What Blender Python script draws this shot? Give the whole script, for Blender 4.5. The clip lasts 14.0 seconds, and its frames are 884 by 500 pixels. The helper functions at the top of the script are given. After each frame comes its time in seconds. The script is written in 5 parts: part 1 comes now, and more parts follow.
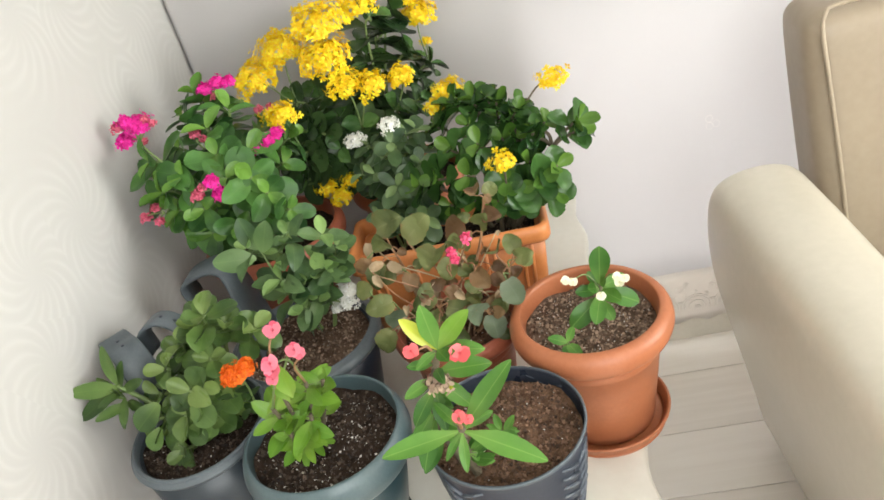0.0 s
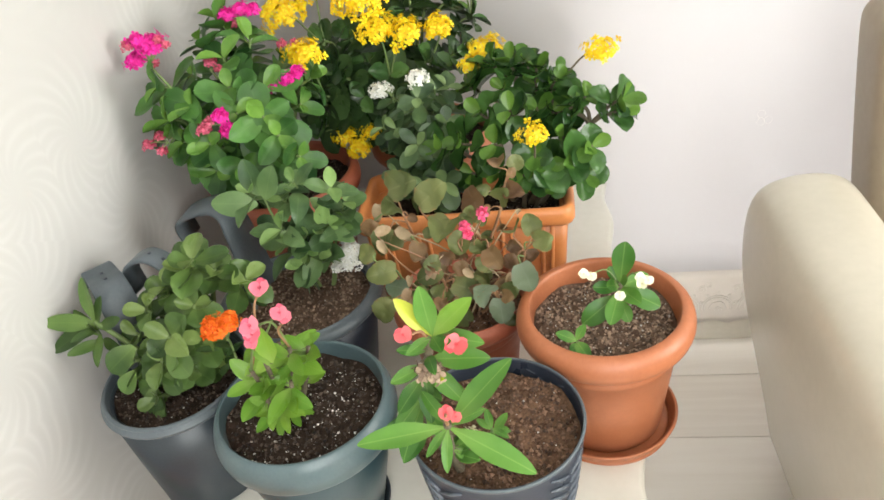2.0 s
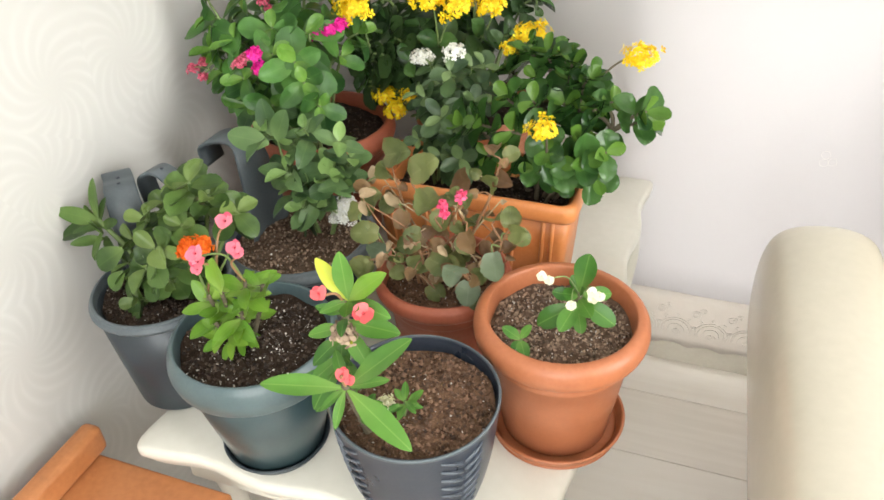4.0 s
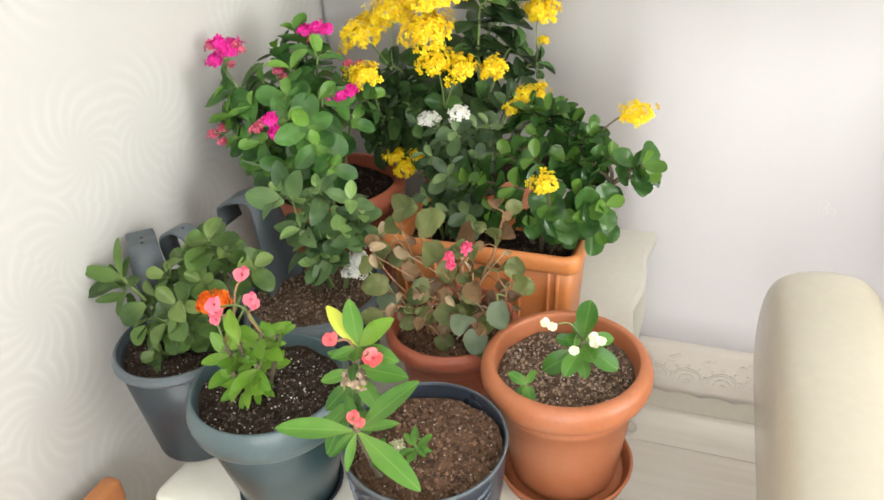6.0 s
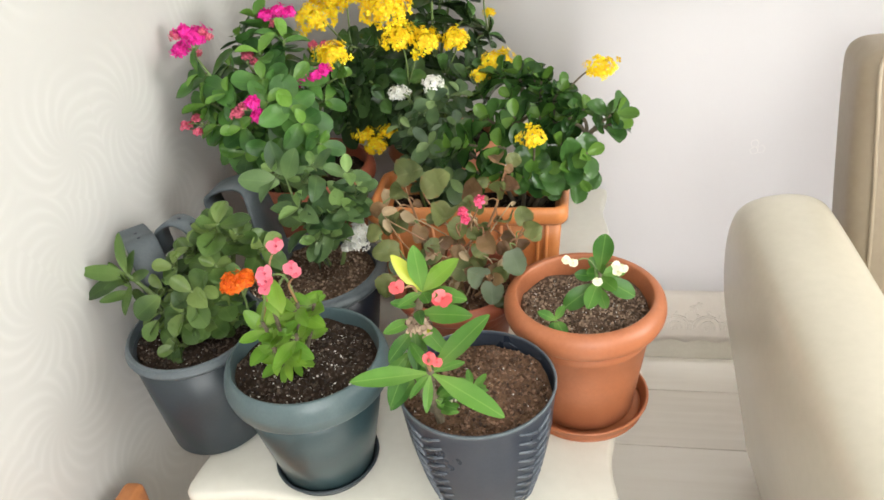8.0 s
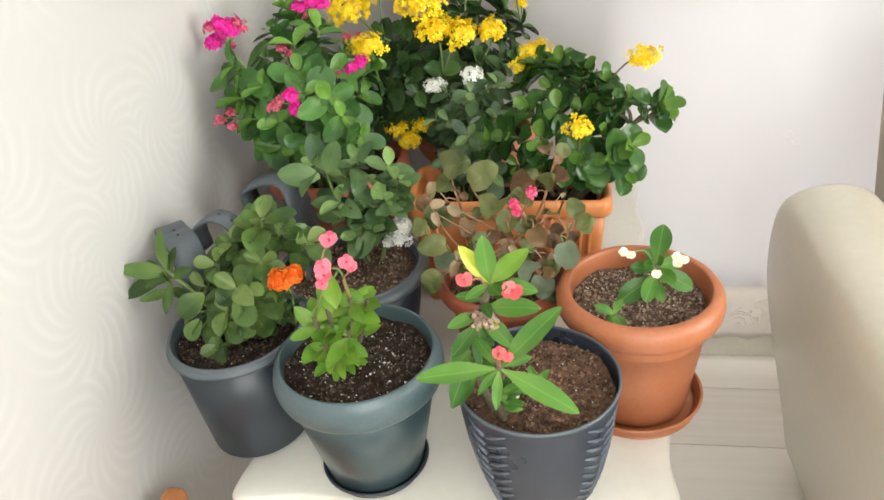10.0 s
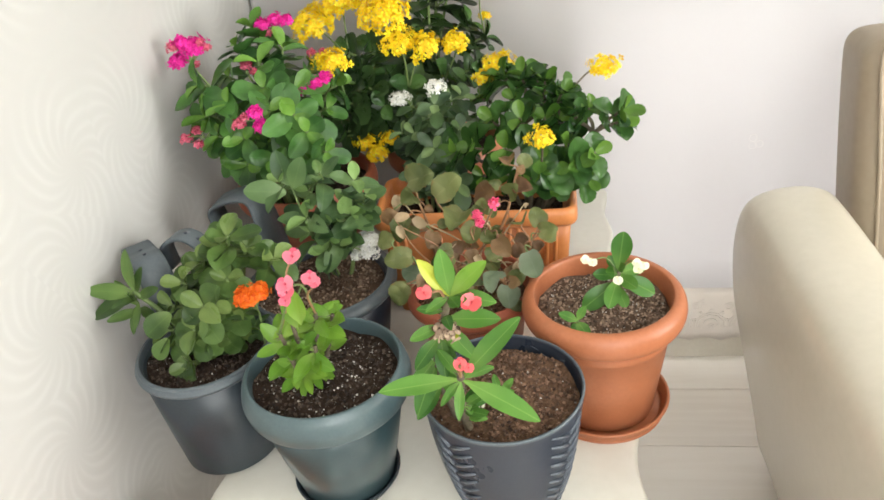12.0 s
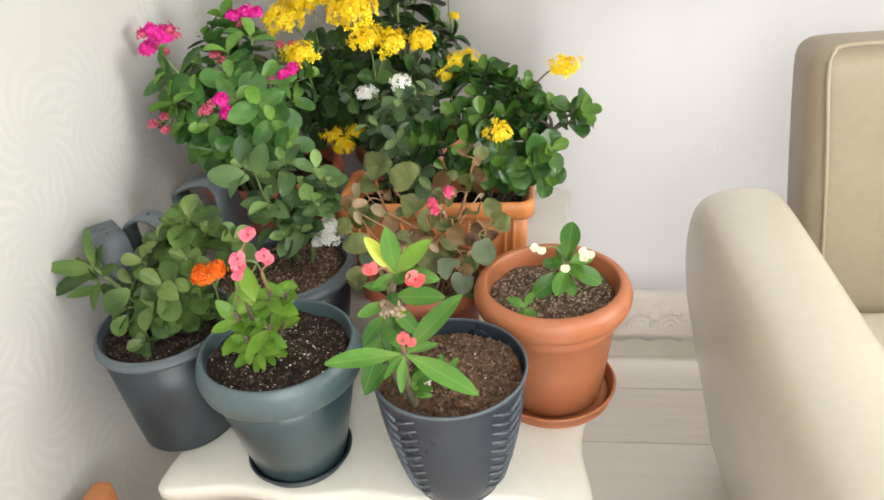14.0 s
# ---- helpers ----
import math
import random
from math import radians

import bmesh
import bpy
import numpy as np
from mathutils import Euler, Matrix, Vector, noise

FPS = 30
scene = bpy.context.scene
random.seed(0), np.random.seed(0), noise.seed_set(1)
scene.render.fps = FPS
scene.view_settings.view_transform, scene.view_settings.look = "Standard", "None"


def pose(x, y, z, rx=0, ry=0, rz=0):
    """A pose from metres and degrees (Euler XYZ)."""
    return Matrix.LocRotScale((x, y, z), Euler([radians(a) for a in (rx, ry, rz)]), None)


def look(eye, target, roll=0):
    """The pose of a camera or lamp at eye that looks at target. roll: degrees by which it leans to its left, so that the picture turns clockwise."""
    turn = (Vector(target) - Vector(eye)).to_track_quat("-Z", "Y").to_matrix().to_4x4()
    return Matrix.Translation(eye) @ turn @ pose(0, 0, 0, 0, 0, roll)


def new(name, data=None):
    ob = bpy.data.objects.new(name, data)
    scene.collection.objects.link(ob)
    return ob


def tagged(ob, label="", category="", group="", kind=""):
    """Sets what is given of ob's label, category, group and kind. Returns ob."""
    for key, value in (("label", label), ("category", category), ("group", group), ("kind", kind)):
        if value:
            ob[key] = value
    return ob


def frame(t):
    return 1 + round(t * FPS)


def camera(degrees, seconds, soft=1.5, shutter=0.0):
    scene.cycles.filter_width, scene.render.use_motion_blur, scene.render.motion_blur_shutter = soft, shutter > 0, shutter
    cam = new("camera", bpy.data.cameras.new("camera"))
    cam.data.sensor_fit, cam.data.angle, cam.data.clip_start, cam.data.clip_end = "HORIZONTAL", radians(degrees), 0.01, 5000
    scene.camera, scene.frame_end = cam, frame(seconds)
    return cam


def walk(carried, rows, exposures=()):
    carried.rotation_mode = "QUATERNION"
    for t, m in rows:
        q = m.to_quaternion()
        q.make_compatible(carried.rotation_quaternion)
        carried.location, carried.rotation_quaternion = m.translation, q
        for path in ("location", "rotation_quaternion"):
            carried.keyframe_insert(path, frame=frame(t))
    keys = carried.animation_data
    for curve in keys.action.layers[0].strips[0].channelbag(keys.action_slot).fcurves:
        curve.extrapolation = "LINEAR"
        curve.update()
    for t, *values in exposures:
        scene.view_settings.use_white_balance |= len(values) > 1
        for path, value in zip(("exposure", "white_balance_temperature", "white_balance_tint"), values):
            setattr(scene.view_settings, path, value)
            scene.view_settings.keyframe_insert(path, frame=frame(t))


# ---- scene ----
cam = camera(60.42, 14.0, 1.6)
ROWS = [
    (0.0, 0.0000, 0.0000, 1.5100, 58.04, 13.19, 0.46),
    (0.5, -0.0035, 0.0089, 1.5049, 57.71, 12.25, 0.83),
    (1.0, -0.0111, 0.0202, 1.4977, 57.20, 10.96, 1.58),
    (1.5, -0.0092, 0.0498, 1.4898, 56.52, 9.47, 3.12),
    (2.0, 0.0036, 0.0885, 1.4814, 55.65, 7.75, 5.90),
    (2.5, 0.0393, 0.1264, 1.4722, 55.09, 5.99, 9.58),
    (3.0, 0.0929, 0.1401, 1.4697, 54.47, 4.45, 13.64),
    (3.2, 0.1178, 0.1371, 1.4883, 53.82, 3.35, 15.20),
    (5.3, 0.2512, 0.1044, 1.4960, 56.94, 3.36, 22.42),
    (5.5, 0.2493, 0.1024, 1.4913, 57.71, 3.47, 21.90),
    (6.0, 0.2288, 0.0790, 1.5072, 58.77, 3.81, 20.27),
    (6.5, 0.1636, 0.0476, 1.5196, 59.41, 4.25, 17.65),
    (7.0, 0.1082, 0.0025, 1.5166, 59.42, 4.69, 14.31),
    (7.5, 0.0817, -0.0407, 1.4987, 58.86, 5.01, 11.30),
    (8.0, 0.0490, -0.0456, 1.4788, 58.39, 4.99, 9.22),
    (8.2, 0.0304, -0.0422, 1.4815, 57.97, 4.89, 8.91),
    (10.3, -0.0408, -0.0357, 1.4551, 58.60, 5.58, 8.44),
    (10.5, -0.0391, -0.0309, 1.4577, 58.51, 5.91, 8.36),
    (11.0, -0.0320, -0.0289, 1.4579, 58.68, 6.11, 8.13),
    (11.5, -0.0222, -0.0315, 1.4628, 58.82, 6.15, 7.54),
    (12.0, -0.0081, -0.0404, 1.4667, 58.91, 6.09, 6.79),
    (12.5, 0.0136, -0.0560, 1.4698, 58.99, 5.97, 6.11),
    (13.0, 0.0321, -0.0701, 1.4688, 59.13, 5.78, 5.74),
    (13.5, 0.0411, -0.0865, 1.4646, 59.29, 5.25, 5.89),
    (14.0, 0.0413, -0.0857, 1.4496, 59.64, 4.20, 6.47),
]
walk(cam, [(t, pose(x, y, z, rx, ry, rz)) for t, x, y, z, rx, ry, rz in ROWS], [(0.0, 0.02), (1.0, 0.05), (2.0, 0.13), (3.0, 0.2), (5.5, 0.09), (7.0, 0.03), (8.0, 0.02), (10.5, 0.05), (12.0, 0.05), (13.0, 0.0), (14.0, -0.02)])

# ---- world and lights ----
world = bpy.data.worlds.new("sky")
scene.world = world
world.use_nodes = True
sky = world.node_tree.nodes.new("ShaderNodeTexSky")
sky.sky_type, sky.sun_disc, sky.sun_elevation, sky.sun_rotation = "NISHITA", False, radians(40), radians(100)
world.node_tree.links.new(sky.outputs[0], world.node_tree.nodes["Background"].inputs[0])
world.node_tree.nodes["Background"].inputs[1].default_value = 0.15


def window_light(name, eye, target, width, height, watts, colour):
    lamp = bpy.data.lights.new(name, "AREA")
    lamp.shape, lamp.size, lamp.size_y, lamp.energy, lamp.color = "RECTANGLE", width, height, watts, colour
    ob = new(name, lamp)
    ob.matrix_world = look(eye, target)
    return ob


window_light("side_window_light", (3.12, 0.25, 1.45), (0.0, 0.25, 1.45), 1.5, 1.85, 94, (0.99, 1.0, 0.945))
window_light("rear_window_light", (0.62, -1.32, 1.55), (0.62, 0.0, 1.55), 1.55, 1.7, 49, (0.99, 1.0, 0.955))
# added fill low in the window opening, to brighten the lower curtain
window_light("low_curtain_fill_light", (1.355, 1.85, 0.58), (1.355, 0.0, 0.58), 2.55, 0.92, 24.0, (1.0, 1.0, 0.99))


# ---- materials ----
def material(name):
    m = bpy.data.materials.new(name)
    m.use_nodes = True
    return m, m.node_tree.nodes, m.node_tree.links, m.node_tree.nodes["Principled BSDF"]


def noise_node(nodes, links, scale, detail=4.0, coords="Object"):
    tc = nodes.new("ShaderNodeTexCoord")
    n = nodes.new("ShaderNodeTexNoise")
    n.inputs["Scale"].default_value, n.inputs["Detail"].default_value = scale, detail
    links.new(tc.outputs[coords], n.inputs["Vector"])
    return n


def math_node(nodes, links, op, a, b=None, c=None):
    n = nodes.new("ShaderNodeMath")
    n.operation = op
    for i, v in enumerate((a, b, c)):
        if v is None:
            continue
        if isinstance(v, (int, float)):
            n.inputs[i].default_value = v
        else:
            links.new(v, n.inputs[i])
    return n.outputs[0]


def ramp_node(nodes, links, value, stops):
    r = nodes.new("ShaderNodeValToRGB")
    while len(r.color_ramp.elements) < len(stops):
        r.color_ramp.elements.new(0.5)
    for e, (p, c) in zip(r.color_ramp.elements, stops):
        e.position, e.color = p, (*c, 1)
    links.new(value, r.inputs[0])
    return r.outputs[0]


def mix_colour(nodes, links, factor, a, b, kind="MIX"):
    n = nodes.new("ShaderNodeMix")
    n.data_type, n.blend_type = "RGBA", kind
    for i, v in ((0, factor), (6, a), (7, b)):
        if isinstance(v, (int, float)):
            n.inputs[i].default_value = v
        elif isinstance(v, tuple):
            n.inputs[i].default_value = (*v, 1)
        else:
            links.new(v, n.inputs[i])
    return n.outputs[2]


def bump_node(nodes, links, bsdf, height, strength, distance):
    b = nodes.new("ShaderNodeBump")
    b.inputs["Strength"].default_value, b.inputs["Distance"].default_value = strength, distance
    links.new(height, b.inputs["Height"])
    links.new(b.outputs[0], bsdf.inputs["Normal"])


def surface(name, dark, light, rough=0.5, scale=6.0, fine=120.0, bump=0.15, depth=0.001, spec=0.5, coat=0.0):
    """A mottled surface: slow stains between two tones, fine grain in the relief and the gloss."""
    m, nodes, links, bsdf = material(name)
    slow = noise_node(nodes, links, scale, 5)
    grain = noise_node(nodes, links, fine, 3)
    both = math_node(nodes, links, "MULTIPLY_ADD", grain.outputs[0], 0.35, math_node(nodes, links, "MULTIPLY", slow.outputs[0], 0.65))
    links.new(ramp_node(nodes, links, both, [(0.32, dark), (0.68, light)]), bsdf.inputs["Base Color"])
    links.new(math_node(nodes, links, "MULTIPLY_ADD", slow.outputs[0], 0.2, rough - 0.1), bsdf.inputs["Roughness"])
    bsdf.inputs["Specular IOR Level"].default_value = spec
    bsdf.inputs["Coat Weight"].default_value = coat
    bump_node(nodes, links, bsdf, grain.outputs[0], bump, depth)
    return m


def leaf_material(name, dark, light, vein, rough=0.42, glow=0.17, edge=None, rib_share=0.10):
    """A leaf with a paler midrib, patchy green, varying from leaf to leaf, and some light passing through it."""
    m, nodes, links, bsdf = material(name)
    info = nodes.new("ShaderNodeObjectInfo")
    patch = noise_node(nodes, links, 45, 3)
    broad = noise_node(nodes, links, 14, 2)
    f = math_node(nodes, links, "MULTIPLY_ADD", info.outputs["Random"], 0.6, math_node(nodes, links, "MULTIPLY_ADD", patch.outputs[0], 0.45, math_node(nodes, links, "MULTIPLY_ADD", broad.outputs[0], 0.6, -0.34)))
    green = ramp_node(nodes, links, f, [(0.1, dark), (0.9, light)])
    tc = nodes.new("ShaderNodeTexCoord")
    sep = nodes.new("ShaderNodeSeparateXYZ")
    links.new(tc.outputs["UV"], sep.inputs[0])
    heel = nodes.new("ShaderNodeMapRange")
    heel.inputs[1].default_value, heel.inputs[2].default_value, heel.inputs[3].default_value, heel.inputs[4].default_value = 0.0, 0.55, 0.45, 0.0
    links.new(sep.outputs[1], heel.inputs[0])
    green = mix_colour(nodes, links, heel.outputs[0], green, vein)
    off = math_node(nodes, links, "ABSOLUTE", math_node(nodes, links, "SUBTRACT", sep.outputs[0], 0.5))
    rib = nodes.new("ShaderNodeMapRange")
    rib.inputs[1].default_value, rib.inputs[2].default_value, rib.inputs[3].default_value, rib.inputs[4].default_value = 0.006, 0.04, rib_share, 0.0
    links.new(off, rib.inputs[0])
    colour = mix_colour(nodes, links, rib.outputs[0], green, vein)
    if edge:
        rim = nodes.new("ShaderNodeMapRange")
        rim.inputs[1].default_value, rim.inputs[2].default_value, rim.inputs[3].default_value, rim.inputs[4].default_value = 0.36, 0.5, 0.0, 0.75
        links.new(off, rim.inputs[0])
        colour = mix_colour(nodes, links, rim.outputs[0], colour, edge)
    links.new(colour, bsdf.inputs["Base Color"])
    links.new(math_node(nodes, links, "MULTIPLY_ADD", broad.outputs[0], 0.3, rough - 0.24), bsdf.inputs["Roughness"])
    bsdf.inputs["Specular IOR Level"].default_value = 0.32
    bump_node(nodes, links, bsdf, patch.outputs[0], 0.35, 0.003)
    through_leaf = nodes.new("ShaderNodeBsdfTranslucent")
    links.new(mix_colour(nodes, links, 0.35, colour, (0.35, 0.5, 0.05)), through_leaf.inputs[0])
    mix = nodes.new("ShaderNodeMixShader")
    mix.inputs[0].default_value = glow
    links.new(bsdf.outputs[0], mix.inputs[1])
    links.new(through_leaf.outputs[0], mix.inputs[2])
    links.new(mix.outputs[0], nodes["Material Output"].inputs[0])
    return m


def petal_material(name, dark, light, glow=0.25):
    m, nodes, links, bsdf = material(name)
    geo = nodes.new("ShaderNodeNewGeometry")
    colour = ramp_node(nodes, links, geo.outputs["Random Per Island"], [(0.0, dark), (0.75, light), (1.0, tuple(min(1, c * 1.15 + 0.03) for c in light))])
    links.new(colour, bsdf.inputs["Base Color"])
    bsdf.inputs["Roughness"].default_value = 0.6
    back = nodes.new("ShaderNodeBsdfTranslucent")
    links.new(colour, back.inputs[0])
    mix = nodes.new("ShaderNodeMixShader")
    mix.inputs[0].default_value = glow
    links.new(bsdf.outputs[0], mix.inputs[1])
    links.new(back.outputs[0], mix.inputs[2])
    links.new(mix.outputs[0], nodes["Material Output"].inputs[0])
    return m


def island_material(name, dark, light, rough=0.9):
    m, nodes, links, bsdf = material(name)
    geo = nodes.new("ShaderNodeNewGeometry")
    links.new(ramp_node(nodes, links, geo.outputs["Random Per Island"], [(0.0, dark), (1.0, light)]), bsdf.inputs["Base Color"])
    bsdf.inputs["Roughness"].default_value = rough
    return m


def wallpaper_material():
    """Embossed cream wallpaper: curling rays that run out from scattered centres."""
    m, nodes, links, bsdf = material("embossed_wallpaper")
    tc = nodes.new("ShaderNodeTexCoord")
    sep = nodes.new("ShaderNodeSeparateXYZ")
    links.new(tc.outputs["Object"], sep.inputs[0])
    flat = nodes.new("ShaderNodeCombineXYZ")
    links.new(math_node(nodes, links, "MULTIPLY", sep.outputs[1], 4.8), flat.inputs[0])
    links.new(math_node(nodes, links, "MULTIPLY", sep.outputs[2], 4.8), flat.inputs[1])
    cells = nodes.new("ShaderNodeTexVoronoi")
    cells.voronoi_dimensions = "2D"
    cells.inputs["Scale"].default_value, cells.inputs["Randomness"].default_value = 1.0, 0.7
    links.new(flat.outputs[0], cells.inputs["Vector"])
    away = nodes.new("ShaderNodeVectorMath")
    away.operation = "SUBTRACT"
    links.new(flat.outputs[0], away.inputs[0])
    links.new(cells.outputs["Position"], away.inputs[1])
    ax = nodes.new("ShaderNodeSeparateXYZ")
    links.new(away.outputs[0], ax.inputs[0])
    angle = math_node(nodes, links, "ARCTAN2", ax.outputs[1], ax.outputs[0])
    waver = noise_node(nodes, links, 9, 1)
    tint = nodes.new("ShaderNodeSeparateColor")
    links.new(cells.outputs["Color"], tint.inputs[0])
    sense = math_node(nodes, links, "MULTIPLY_ADD", math_node(nodes, links, "GREATER_THAN", tint.outputs[0], 0.5), 4.4, -2.2)
    turn = math_node(nodes, links, "MULTIPLY_ADD", cells.outputs["Distance"], sense, angle)
    phase = math_node(nodes, links, "MULTIPLY_ADD", waver.outputs[0], 4.5, math_node(nodes, links, "MULTIPLY", turn, 17.0))
    rays = math_node(nodes, links, "MULTIPLY_ADD", math_node(nodes, links, "SINE", phase), 0.5, 0.5)
    reach = nodes.new("ShaderNodeMapRange")
    reach.inputs[1].default_value, reach.inputs[2].default_value = 0.08, 0.34
    links.new(cells.outputs["Distance"], reach.inputs[0])
    edge = nodes.new("ShaderNodeMapRange")
    edge.inputs[1].default_value, edge.inputs[2].default_value, edge.inputs[3].default_value, edge.inputs[4].default_value = 0.42, 0.66, 1.0, 0.15
    links.new(cells.outputs["Distance"], edge.inputs[0])
    strokes = math_node(nodes, links, "MULTIPLY", math_node(nodes, links, "POWER", rays, 1.8), edge.outputs[0])
    relief = math_node(nodes, links, "MULTIPLY", strokes, reach.outputs[0])
    fade = noise_node(nodes, links, 1.6, 2)
    strength = nodes.new("ShaderNodeMapRange")
    strength.inputs[1].default_value, strength.inputs[2].default_value = 0.3, 0.7
    links.new(fade.outputs[0], strength.inputs[0])
    links.new(mix_colour(nodes, links, math_node(nodes, links, "MULTIPLY", relief, math_node(nodes, links, "MULTIPLY_ADD", strength.outputs[0], 0.6, 0.4)), (0.529, 0.521, 0.505), (0.572, 0.565, 0.549)), bsdf.inputs["Base Color"])
    bsdf.inputs["Roughness"].default_value = 0.55
    bump_node(nodes, links, bsdf, relief, 0.11, 0.002)
    return m


def plank_material():
    m, nodes, links, bsdf = material("pale_laminate")
    tc = nodes.new("ShaderNodeTexCoord")
    info = nodes.new("ShaderNodeObjectInfo")
    shift = nodes.new("ShaderNodeVectorMath")
    shift.operation = "MULTIPLY_ADD"
    links.new(tc.outputs["Object"], shift.inputs[0])
    shift.inputs[1].default_value = (1.6, 22, 22)
    links.new(info.outputs["Random"], shift.inputs[2])
    grain = nodes.new("ShaderNodeTexNoise")
    grain.inputs["Scale"].default_value, grain.inputs["Detail"].default_value, grain.inputs["Distortion"].default_value = 1.7, 6, 0.6
    links.new(shift.outputs[0], grain.inputs["Vector"])
    tone = math_node(nodes, links, "MULTIPLY_ADD", info.outputs["Random"], 0.25, math_node(nodes, links, "MULTIPLY_ADD", grain.outputs[0], 0.65, 0.05))
    links.new(ramp_node(nodes, links, tone, [(0.2, (0.76, 0.70, 0.63)), (0.5, (0.85, 0.795, 0.73)), (0.8, (0.89, 0.845, 0.785))]), bsdf.inputs["Base Color"])
    bsdf.inputs["Roughness"].default_value = 0.38
    bump_node(nodes, links, bsdf, grain.outputs[0], 0.12, 0.001)
    return m


WALLPAPER = wallpaper_material()
PLANK = plank_material()
PLASTER = surface("white_plaster", (0.80, 0.78, 0.76), (0.86, 0.84, 0.82), 0.8, 3, 200)
CEILING = surface("ceiling_paint", (0.80, 0.79, 0.77), (0.85, 0.84, 0.82), 0.85, 2, 150)
VOILE = surface("white_voile", (0.555, 0.543, 0.543), (0.60, 0.588, 0.588), 0.85, 2.5, 700, 0.3, 0.0006)
def let_light_through(m, share, tint):
    nodes, links = m.node_tree.nodes, m.node_tree.links
    back = nodes.new("ShaderNodeBsdfTranslucent")
    back.inputs[0].default_value = (*tint, 1)
    mix = nodes.new("ShaderNodeMixShader")
    mix.inputs[0].default_value = share
    links.new(nodes["Principled BSDF"].outputs[0], mix.inputs[1])
    links.new(back.outputs[0], mix.inputs[2])
    links.new(mix.outputs[0], nodes["Material Output"].inputs[0])


let_light_through(VOILE, 0.38, (0.90, 0.875, 0.87))
LACE = surface("ecru_lace", (0.64, 0.605, 0.57), (0.72, 0.69, 0.66), 0.8, 14, 900, 0.6, 0.001)
let_light_through(LACE, 0.34, (0.88, 0.83, 0.77))
THREAD = surface("embroidery_thread", (0.80, 0.77, 0.73), (0.88, 0.86, 0.82), 0.6, 30, 600)
let_light_through(THREAD, 0.34, (0.95, 0.93, 0.90))
SKIRTING = surface("cream_skirting", (0.62, 0.58, 0.50), (0.72, 0.68, 0.60), 0.45, 5, 90)
SEAM = surface("dark_plank_seam", (0.10, 0.08, 0.06), (0.17, 0.14, 0.11), 0.8, 20, 200)
GLASS, glass_nodes, glass_links, glass_bsdf = material("window_glass")
glass_bsdf.inputs["Transmission Weight"].default_value = 1.0
glass_bsdf.inputs["Roughness"].default_value = 0.0
FRAME_WHITE = surface("window_frame_white", (0.78, 0.78, 0.77), (0.84, 0.84, 0.83), 0.4, 4, 80)
CREAM = surface("cream_lacquer", (0.67, 0.65, 0.58), (0.74, 0.72, 0.655), 0.35, 4, 60, 0.08)
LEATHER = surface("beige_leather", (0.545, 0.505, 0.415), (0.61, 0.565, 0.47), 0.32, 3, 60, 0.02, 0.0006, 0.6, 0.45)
# browner than the arms, and darkened further for the shade on the backrest
LEATHER_TAN_SHADED = surface("shaded_tan_leather", (0.285, 0.228, 0.165), (0.34, 0.277, 0.203), 0.45, 3, 60, 0.03, 0.0008, 0.45, 0.1)
PIPING = surface("leather_piping", (0.34, 0.275, 0.20), (0.40, 0.33, 0.245), 0.45, 10, 300)
TERRACOTTA = surface("terracotta_plastic", (0.35, 0.113, 0.047), (0.44, 0.155, 0.07), 0.42, 9, 160, 0.1, 0.0006)
TERRACOTTA_ORANGE = surface("orange_terracotta_plastic", (0.54, 0.185, 0.052), (0.64, 0.245, 0.082), 0.4, 9, 160, 0.1, 0.0006)
TERRACOTTA_RED = surface("red_terracotta_plastic", (0.34, 0.085, 0.045), (0.44, 0.13, 0.07), 0.45, 9, 160, 0.1, 0.0006)
SLATE = surface("slate_blue_plastic", (0.026, 0.052, 0.060), (0.040, 0.070, 0.078), 0.32, 8, 220, 0.08, 0.0005, 0.6, 0.2)
# same plastic as SLATE, lightened for the light falling on the collar
SLATE_RIM_LIT = surface("lit_slate_rim", (0.050, 0.083, 0.092), (0.078, 0.118, 0.127), 0.36, 10, 240, 0.08, 0.0005, 0.6, 0.15)
SLATE_DARK = surface("dark_slate_plastic", (0.022, 0.031, 0.040), (0.036, 0.047, 0.057), 0.36, 8, 220, 0.08, 0.0005)
HOOK_GREY = surface("faded_grey_plastic", (0.066, 0.084, 0.097), (0.105, 0.125, 0.140), 0.42, 10, 240, 0.08, 0.0005)
INK = surface("navy_plastic", (0.02, 0.026, 0.04), (0.035, 0.045, 0.065), 0.4, 8, 220)
BRAIDED = surface("anthracite_plastic", (0.020, 0.026, 0.040), (0.036, 0.044, 0.062), 0.3, 8, 220, 0.08, 0.0005)
# BRAIDED made paler: the glint on the raised strokes is in the colour
BRAIDED_GLINT = surface("glinting_anthracite_plastic", (0.060, 0.072, 0.092), (0.110, 0.125, 0.150), 0.34, 30, 220, 0.08, 0.0005)
SOIL_DARK = surface("dark_potting_soil", (0.018, 0.012, 0.009), (0.06, 0.04, 0.03), 0.95, 60, 400, 0.9, 0.004, 0.1)
SOIL_BROWN = surface("brown_garden_soil", (0.055, 0.029, 0.018), (0.22, 0.128, 0.080), 0.95, 75, 380, 0.9, 0.004, 0.1)
SOIL_GREY = surface("grey_brown_soil", (0.066, 0.040, 0.028), (0.20, 0.13, 0.092), 0.95, 55, 380, 0.9, 0.004, 0.1)
CRUMB_GREY = island_material("grey_brown_soil_crumbs", (0.045, 0.027, 0.018), (0.40, 0.28, 0.20))
CRUMB_DARK = island_material("dark_soil_crumbs", (0.015, 0.01, 0.008), (0.11, 0.075, 0.055))
